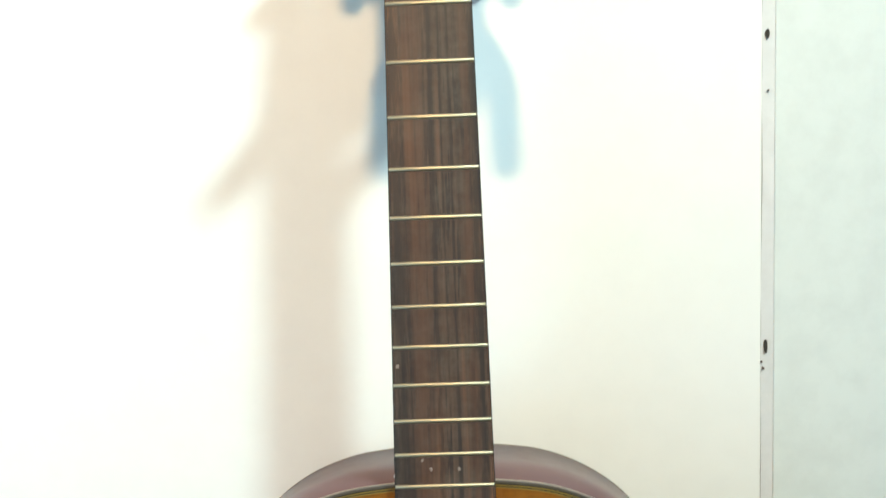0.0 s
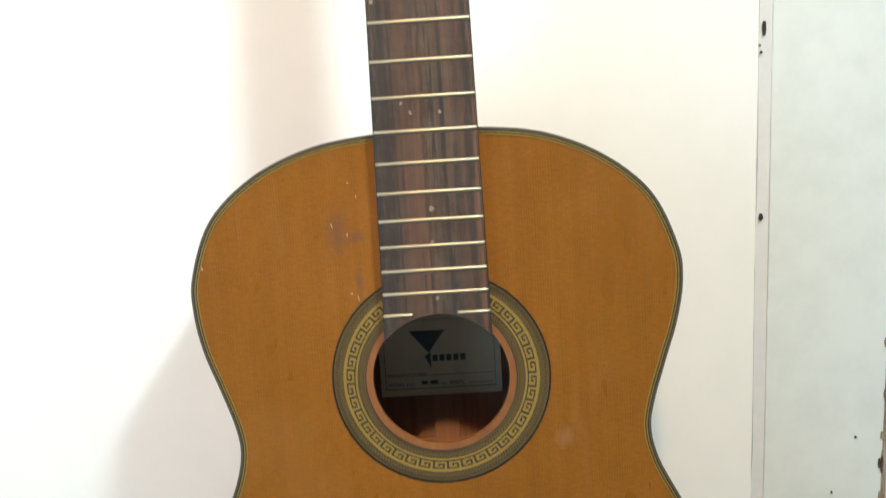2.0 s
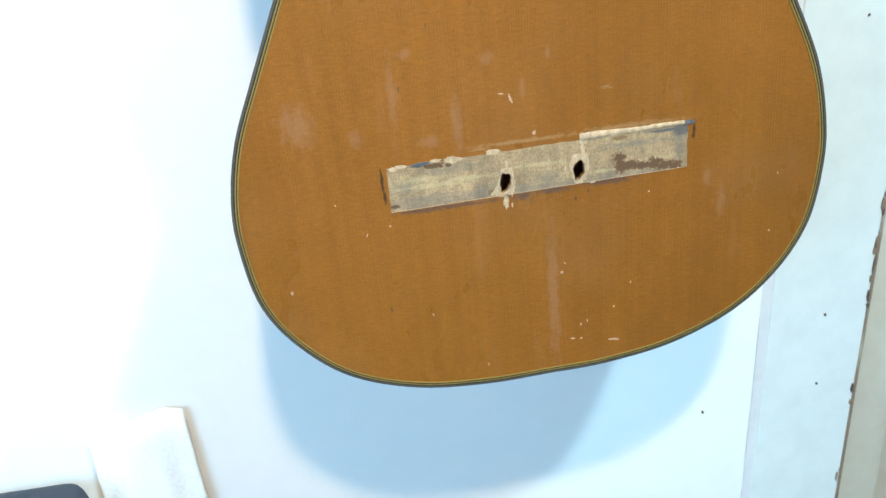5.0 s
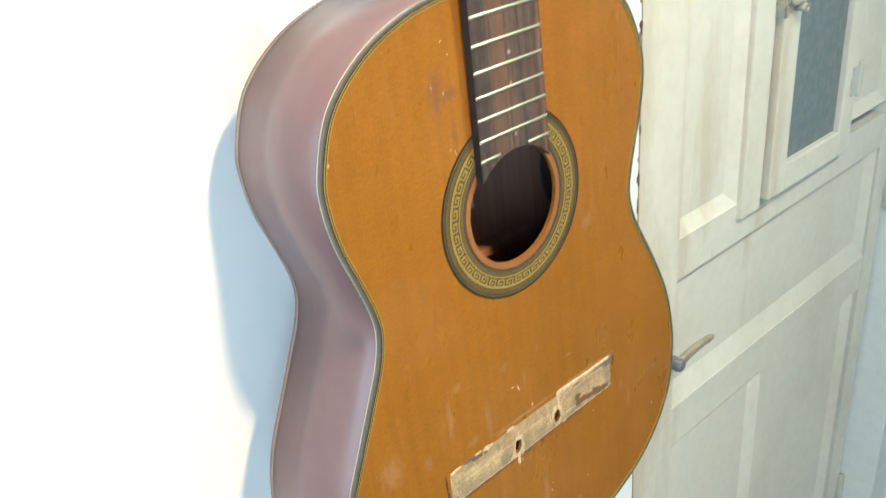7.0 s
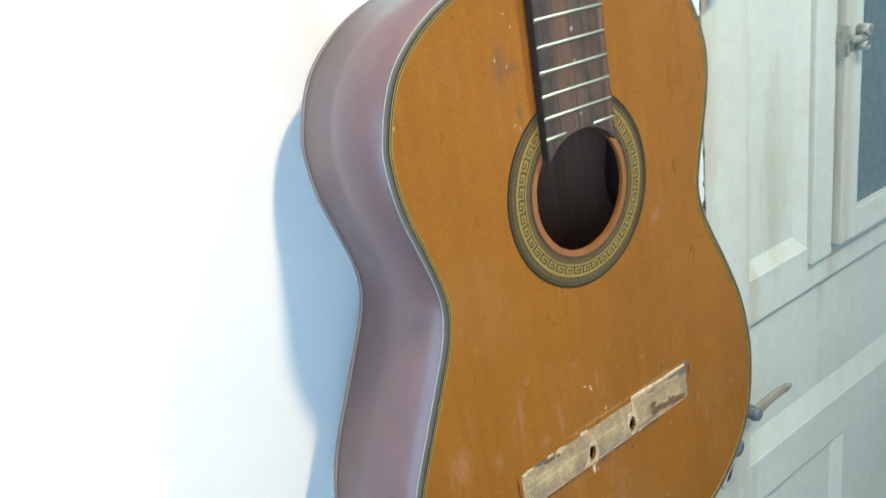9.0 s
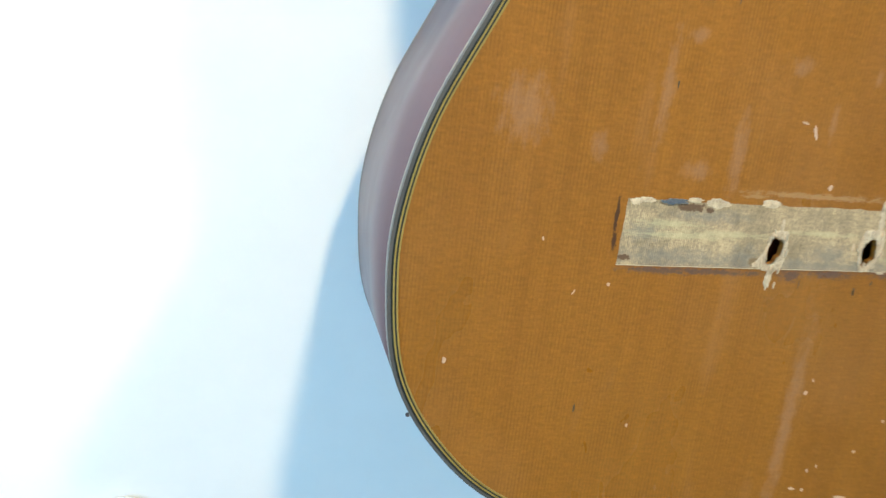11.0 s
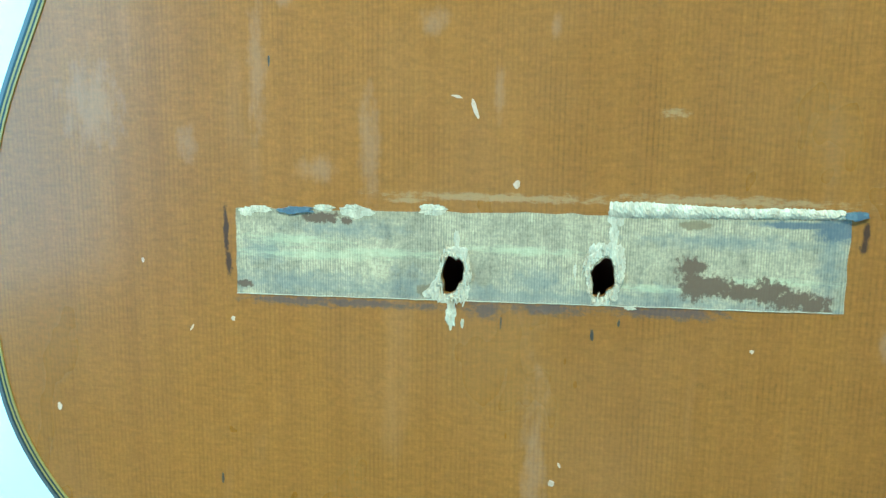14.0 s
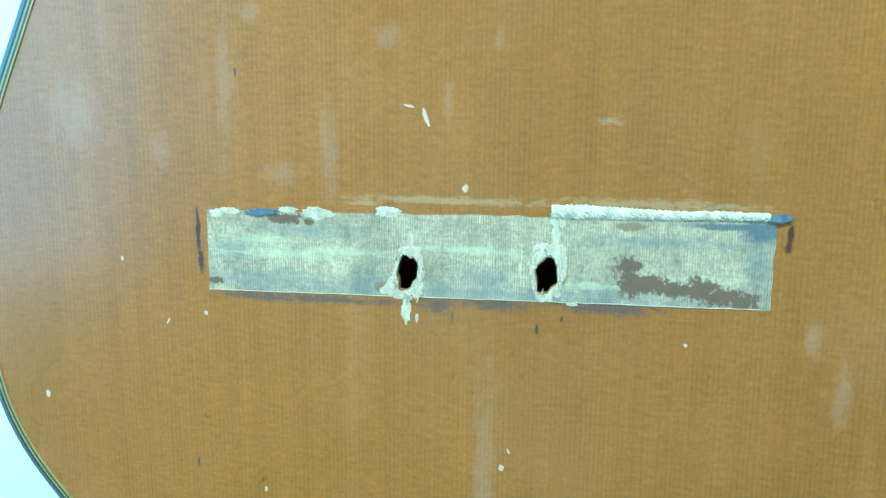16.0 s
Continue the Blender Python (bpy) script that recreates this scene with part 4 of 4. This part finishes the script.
def torn(name, inner, outer, rings, height, seed, parent, label="", mouth=0.0012):
    """Torn wood between two closed outlines: uneven, splintered relief, higher along single fibres."""
    rnd_ = random.Random(seed)
    bm = bmesh.new()
    n = len(outer)
    rows = []
    for k in range(rings + 1):
        f = k / rings
        row = []
        for i in range(n):
            (x0, z0), (x1, z1) = inner[i], outer[i]
            x, z = x0 + (x1 - x0) * f, z0 + (z1 - z0) * f
            if 0 < k < rings:
                x += rnd_.uniform(-0.00018, 0.00018)
                z += rnd_.uniform(-0.00030, 0.00030)
            h = 0.0 if k == rings else height * (0.25 + 0.35 * math.sin(x * 5200 + z * 700) + rnd_.uniform(-0.25, 0.55)) * (1 - 0.4 * f)
            row.append(bm.verts.new((x, -0.00016 - max(-0.0003, h) if k else mouth, z)))
        rows.append(row)
    for a, b_ in zip(rows, rows[1:]):
        for i in range(n):
            j = (i + 1) % n
            bm.faces.new((a[i], a[j], b_[j], b_[i]))
    return part(name, bm, M_TORN, parent, label)


def sampled(loop, cx, cz, n):
    """A closed outline sampled at n even angles round a centre."""
    polar = sorted((math.atan2(z - cz, x - cx), math.hypot(x - cx, z - cz)) for x, z in loop)
    polar = [(polar[-1][0] - 2 * math.pi, polar[-1][1])] + polar + [(polar[0][0] + 2 * math.pi, polar[0][1])]
    out = []
    for i in range(n):
        a = -math.pi + 2 * math.pi * i / n
        for (a0, r0), (a1, r1) in zip(polar, polar[1:]):
            if a0 <= a <= a1:
                r = r0 + (r1 - r0) * (a - a0) / max(1e-9, a1 - a0)
                out.append((cx + r * math.cos(a), cz + r * math.sin(a)))
                break
    return out


CRATERS = [(PIN_A, -0.0203, -0.3432, [(-0.0188, -0.3335), (-0.0150, -0.3360), (-0.0148, -0.3440), (-0.0152, -0.3500), (-0.0200, -0.3518), (-0.0262, -0.3505), (-0.0290, -0.3488), (-0.0255, -0.3450), (-0.0236, -0.3400), (-0.0226, -0.3352)], 71),
           (PIN_B, 0.0247, -0.3414, [(0.0255, -0.3312), (0.0300, -0.3318), (0.0312, -0.3370), (0.0303, -0.3430), (0.0285, -0.3480), (0.0236, -0.3500), (0.0210, -0.3470), (0.0198, -0.3420), (0.0192, -0.3385), (0.0212, -0.3322)], 72)]
for pin, cx, cz, outline, seed in CRATERS:
    rnd = random.Random(seed)
    ring = [(x + rnd.uniform(-0.00035, 0.00035), z + rnd.uniform(-0.0006, 0.0006)) for x, z in sampled(catmull(outline, 8), cx, cz, 90)]
    torn("torn_crater", sampled(pin, cx, cz, 90), ring, 9, 0.0005, seed, seat, "pale splintered wood round a hole")


def torn_patch(name, cx, cz, rx, rz, height, seed, parent, label=""):
    ring = ragged(cx, cz, rx, rz, seed, 40, 0.35)
    return torn(name, [(cx + (x - cx) * 0.04, cz + (z - cz) * 0.04) for x, z in ring], ring, 4, height, seed, parent, label, -0.00016 - height * 0.6)


# torn strip along the upper right edge, one ridge of broken fibres
rnd = random.Random(12)
b = bmesh.new()
rows = []
for j in range(8):
    f = j / 7
    row = []
    for i in range(150):
        k = i / 149
        top = -0.3190 - 0.0007 * k + 0.0003 * math.sin(9 * k)
        low = -0.3238 + 0.0018 * k
        z = top + (low - top) * f + rnd.uniform(-0.0003, 0.0003)
        h = 0.0 if j in (0, 7) else 0.0008 * math.sin(math.pi * f) * (0.7 + rnd.uniform(-0.28, 0.30)) + 0.00015
        row.append(b.verts.new((0.0258 + 0.0640 * k + rnd.uniform(-0.0001, 0.0001), -0.00014 - h, z)))
    rows.append(row)
for p_, q_ in zip(rows, rows[1:]):
    for i in range(149):
        b.faces.new((p_[i], p_[i + 1], q_[i + 1], q_[i]))
part("torn_strip", b, M_TORN, seat, "ridge of pale torn fibres")
for i, (cx, cz, rx, rz) in enumerate(((-0.0203, -0.3555, 0.0017, 0.0050), (-0.0167, -0.3577, 0.0006, 0.0017), (-0.0805, -0.3248, 0.0040, 0.0011), (-0.0600, -0.3237, 0.0034, 0.0012),
                                      (-0.0500, -0.3246, 0.0052, 0.0021), (-0.0262, -0.3233, 0.0045, 0.0020), (0.0278, -0.3230, 0.0026, 0.0038), (0.0274, -0.3285, 0.0014, 0.0034),
                                      (0.0166, -0.3396, 0.0005, 0.0022), (-0.0188, -0.3318, 0.0010, 0.0030), (-0.0850, -0.3258, 0.0026, 0.0014), (0.0330, -0.3502, 0.0020, 0.0006))):
    torn_patch("torn_fibre", cx, cz, rx, rz, 0.0003, 20 + i, seat)
# splinters, thin slivers standing round the holes
rnd = random.Random(31)
for i in range(26):
    side = (-0.0194, -0.3428) if i % 2 else (0.0248, -0.3396)
    a = rnd.uniform(0, 2 * math.pi)
    fleck("splinter", side[0] + 0.0056 * math.cos(a) * rnd.uniform(0.8, 1.1), side[1] + 0.0088 * math.sin(a) * rnd.uniform(0.8, 1.1), rnd.uniform(0.0001, 0.00025), rnd.uniform(0.0008, 0.0018), M_TORN, 600 + i,
          rnd.uniform(0.0006, 0.0011), 10, 0.4, rnd.uniform(-0.35, 0.35), seat)
fleck("glue_lump", 0.0924, -0.3206, 0.0033, 0.0013, M_GREYGLUE, 110, 0.0012, 30, 0.4, 0.12, seat, "grey lump of old glue")
fleck("glue_lump", -0.0691, -0.3247, 0.0056, 0.0013, M_GREYGLUE, 111, 0.0007, 34, 0.5, 0.05, seat, "grey lump of old glue")
# the thin rim where the blade cut along the lower edge
low = along(BL, BR, 60, 0.00012, 21)
part("cut_edge", plate([low + [(x, z + 0.0002) for x, z in reversed(low)]], -0.00030, 0.0), M_TORN, seat, "thin pale cut line")
# chips, dots and scratches in the lacquer
CHIPS = [(-0.0140, -0.2930, 0.0011, 0.0040, 0.35), (-0.0190, -0.2898, 0.0024, 0.0005, -0.2), (-0.1540, -0.3947, 0.0011, 0.0016, 0), (-0.0906, -0.3604, 0.0009, 0.0009, 0),
         (-0.1047, -0.3641, 0.0005, 0.0014, -0.5), (0.0118, -0.4071, 0.0012, 0.0012, 0), (-0.0012, -0.3150, 0.0014, 0.0014, 0),
         (0.0449, -0.4367, 0.0010, 0.0010, 0), (0.0229, -0.4461, 0.0006, 0.0012, 0), 
         (-0.0591, -0.0547, 0.0004, 0.0026, 0.2), (-0.0503, -0.0602, 0.0004, 0.0022, -0.1), (-0.0477, -0.0296, 0.0010, 0.0004, 0.4), (-0.0435, -0.0379, 0.0003, 0.0016, 0), (-0.0462, -0.0987, 0.0004, 0.0024, 0.2),
         (-0.0500, -0.0960, 0.0007, 0.0007, 0), (0.0679, -0.3612, 0.0008, 0.0008, 0), (-0.0709, -0.4232, 0.0006, 0.0012, 0), (-0.1208, -0.3428, 0.0005, 0.0012, 0), (0.1503, -0.3609, 0.0006, 0.0010, 0),
         (-0.1388, -0.0757, 0.0006, 0.0022, 0), (0.0140, -0.4010, 0.0005, 0.0012, 0.4), (0.0448, -0.4608, 0.0052, 0.0010, -0.15), (0.0172, -0.4555, 0.0022, 0.0009, -0.1), (0.0230, -0.4562, 0.0010, 0.0008, 0), (0.0272, -0.4440, 0.0006, 0.0012, 0), (-0.0388, -0.4650, 0.0006, 0.0012, 0.2), (0.1470, -0.3990, 0.0007, 0.0010, 0.3), (0.0560, -0.4210, 0.0007, 0.0010, 0)]
for i, (cx, cz, rx, rz, turn) in enumerate(CHIPS):
    fleck("chip", cx, cz, rx * 0.85, rz * 0.85, M_CHIP, 200 + i, 0.0002, 18, 0.45, turn)
DENTS = [(-0.0582, -0.2468, 0.0004, 0.0022, 0), (-0.0767, -0.2797, 0.0004, 0.0020, 0), (0.0222, -0.3591, 0.0006, 0.0032, 0), (0.0299, -0.3551, 0.0005, 0.0014, 0), (-0.0050, -0.3570, 0.0004, 0.0030, 0),
         (-0.0960, -0.4150, 0.0006, 0.0022, 0), (0.1240, -0.2255, 0.0006, 0.0024, 0.1)]
for i, (cx, cz, rx, rz, turn) in enumerate(DENTS):
    fleck("dent", cx, cz, rx * 0.8, rz * 0.85, M_DENT, 300 + i, 0.0001, 18, 0.6, turn)

# chips on the fretboard
for i, (cx, cz, r) in enumerate(((0.0, -0.0650, 0.0011), (0.001, -0.0985, 0.0012), (0.0090, 0.0100, 0.0011), (-0.0080, 0.0105, 0.0011), (-0.0130, 0.0160, 0.0009), (-0.0260, 0.0735, 0.0011), (0.0005, -0.0450, 0.0014))):
    part("fretboard_chip", plate([ragged(cx, cz, r, r * 1.2, 500 + i, 14, 0.6)], -0.0069, -0.006), M_WORNSPOT, guitar).matrix_local = NECK

# wall hanger that carries the guitar: a plate, an arm and a padded fork under the headstock
hanger = tagged(new("guitar_hanger"), "dark padded wall hanger whose fork carries the guitar", "hanger")
part("wall_plate", box(-0.030, 0.036, YW - 0.012, YW, 2.02, 2.13, 0.004), M_NECK, hanger)
b = bmesh.new()
turned(b, [(0.006, YW - 0.010), (0.006, 0.052)], "y", 16, (0.003, 0, 2.070))
part("arm", b, M_DARKSTEEL, hanger, "steel arm", True)
for side in (-1, 1):
    b = bmesh.new()
    path = [(0.003, 0.056, 2.060), (0.003 + side * 0.024, 0.052, 2.050), (0.003 + side * 0.039, 0.036, 2.034), (0.003 + side * 0.0405, 0.010, 2.028), (0.003 + side * 0.0405, -0.014, 2.027), (0.003 + side * 0.0405, -0.026, 2.030)]
    fine = catmull(path, 5, False) + [path[-1]]
    rows = []
    for i, p_ in enumerate(fine):
        r = 0.0070 + 0.0040 * min(1.0, i / 10) - (0.005 if i == len(fine) - 1 else 0.0)
        t_ = (Vector(fine[min(i + 1, len(fine) - 1)]) - Vector(fine[max(i - 1, 0)])).normalized()
        u_ = t_.cross(Vector((0, 0, 1))).normalized()
        w_ = t_.cross(u_)
        rows.append([b.verts.new(Vector(p_) + u_ * r * math.cos(2 * math.pi * j / 14) + w_ * r * math.sin(2 * math.pi * j / 14)) for j in range(14)])
    for p_, q_ in zip(rows, rows[1:]):
        for j in range(14):
            b.faces.new((p_[j], p_[(j + 1) % 14], q_[(j + 1) % 14], q_[j]))
    b.faces.new(rows[0])
    b.faces.new(rows[-1])
    part("fork_prong", b, M_BLACKCLOTH, hanger, "padded prong", True)

# ---------- things hanging beside the guitar ----------
bag = tagged(new("black_bag"), "small black cloth bag hanging on the wall", "bag")
bag.location = (-0.012, 0.0, -0.014)
b = box(-0.500, -0.344, 0.076, 0.128, 0.86, 1.093, 0.016, 4)
for v in b.verts:
    k = (v.co.z - 0.86) / 0.233
    v.co.y += 0.012 * math.sin(math.pi * k) * (-1 if v.co.y < 0.1 else 0)
    v.co.x += 0.004 * math.sin(9 * k + v.co.y * 60)
part("bag_body", b, M_BLACKCLOTH, bag, "", True)
part("flap", box(-0.392, -0.346, 0.068, 0.078, 0.97, 1.0945, 0.006, 3), M_BLACKCLOTH, bag, "folded black flap", True)
for i in range(7):
    b = bmesh.new()
    bmesh.ops.create_uvsphere(b, u_segments=12, v_segments=8, radius=0.0042, matrix=Matrix.Translation((-0.3385 + 0.001 * (i % 2), 0.092, 1.086 - 0.0082 * i)))
    part("bead", b, M_PEARL, bag, "round white bead", True)
b = bmesh.new()
turned(b, [(0.004, 0.132), (0.004, 0.120)], "y", 12, (-0.42, 0, 1.08))
part("bag_hook", b, M_CHROME, bag)
towel = tagged(new("white_towel"), "white cloth towel hanging in folds on the wall", "towel")
b = bmesh.new()
cols = []
for i in range(41):
    u = i / 40
    x = -0.345 + 0.080 * u
    col = []
    for j in range(13):
        v = j / 12
        z = 1.135 - 0.30 * v - 0.030 * (abs(u - 0.8) ** 1.2)
        fold = 0.004 * v ** 0.7 * (math.sin(u * 17 + 0.6 * v) * 0.7 + math.sin(u * 7 + 1.0) * 0.6)
        col.append(b.verts.new((x + (u - 0.5) * 0.02 * v, YW - 0.0030 - 0.006 * v ** 0.8 + fold, z)))
    cols.append(col)
for p_, q_ in zip(cols, cols[1:]):
    for j in range(12):
        b.faces.new((p_[j], p_[j + 1], q_[j + 1], q_[j]))
cloth = part("towel_cloth", b, M_TOWEL, towel, "", True)
cloth.modifiers.new("thickness", "SOLIDIFY").thickness = 0.003
# ---------- lamps of the room, and the added window ---
for x, y, w, d in ((0.0, -1.28, 0.42, 0.12), (0.83, -1.05, 0.24, 0.24)):
    ob = finish("ceiling_lamp", box(x - w / 2, x + w / 2, y - d / 2, y + d / 2, 3.125, CEIL, 0.01), M_LAMP)
    tagged(ob, "white ceiling lamp fixed under the ceiling", "lamp", "ceiling lamps")
# out-of-view window, added as the source of the bluish fill
win = tagged(new("window_1"), "unseen white-framed window added to the side wall for fill light", "window", kind="structure")
for y0, y1, z0, z1 in ((-1.8, -1.75, 1.0, 2.2), (-0.55, -0.5, 1.0, 2.2), (-1.75, -0.55, 1.0, 1.05), (-1.75, -0.55, 2.15, 2.2), (-1.175, -1.125, 1.05, 2.15)):
    part("window_frame", box(X0 - 0.12, X0 - 0.06, y0, y1, z0, z1, 0.004), M_FRAME, win)
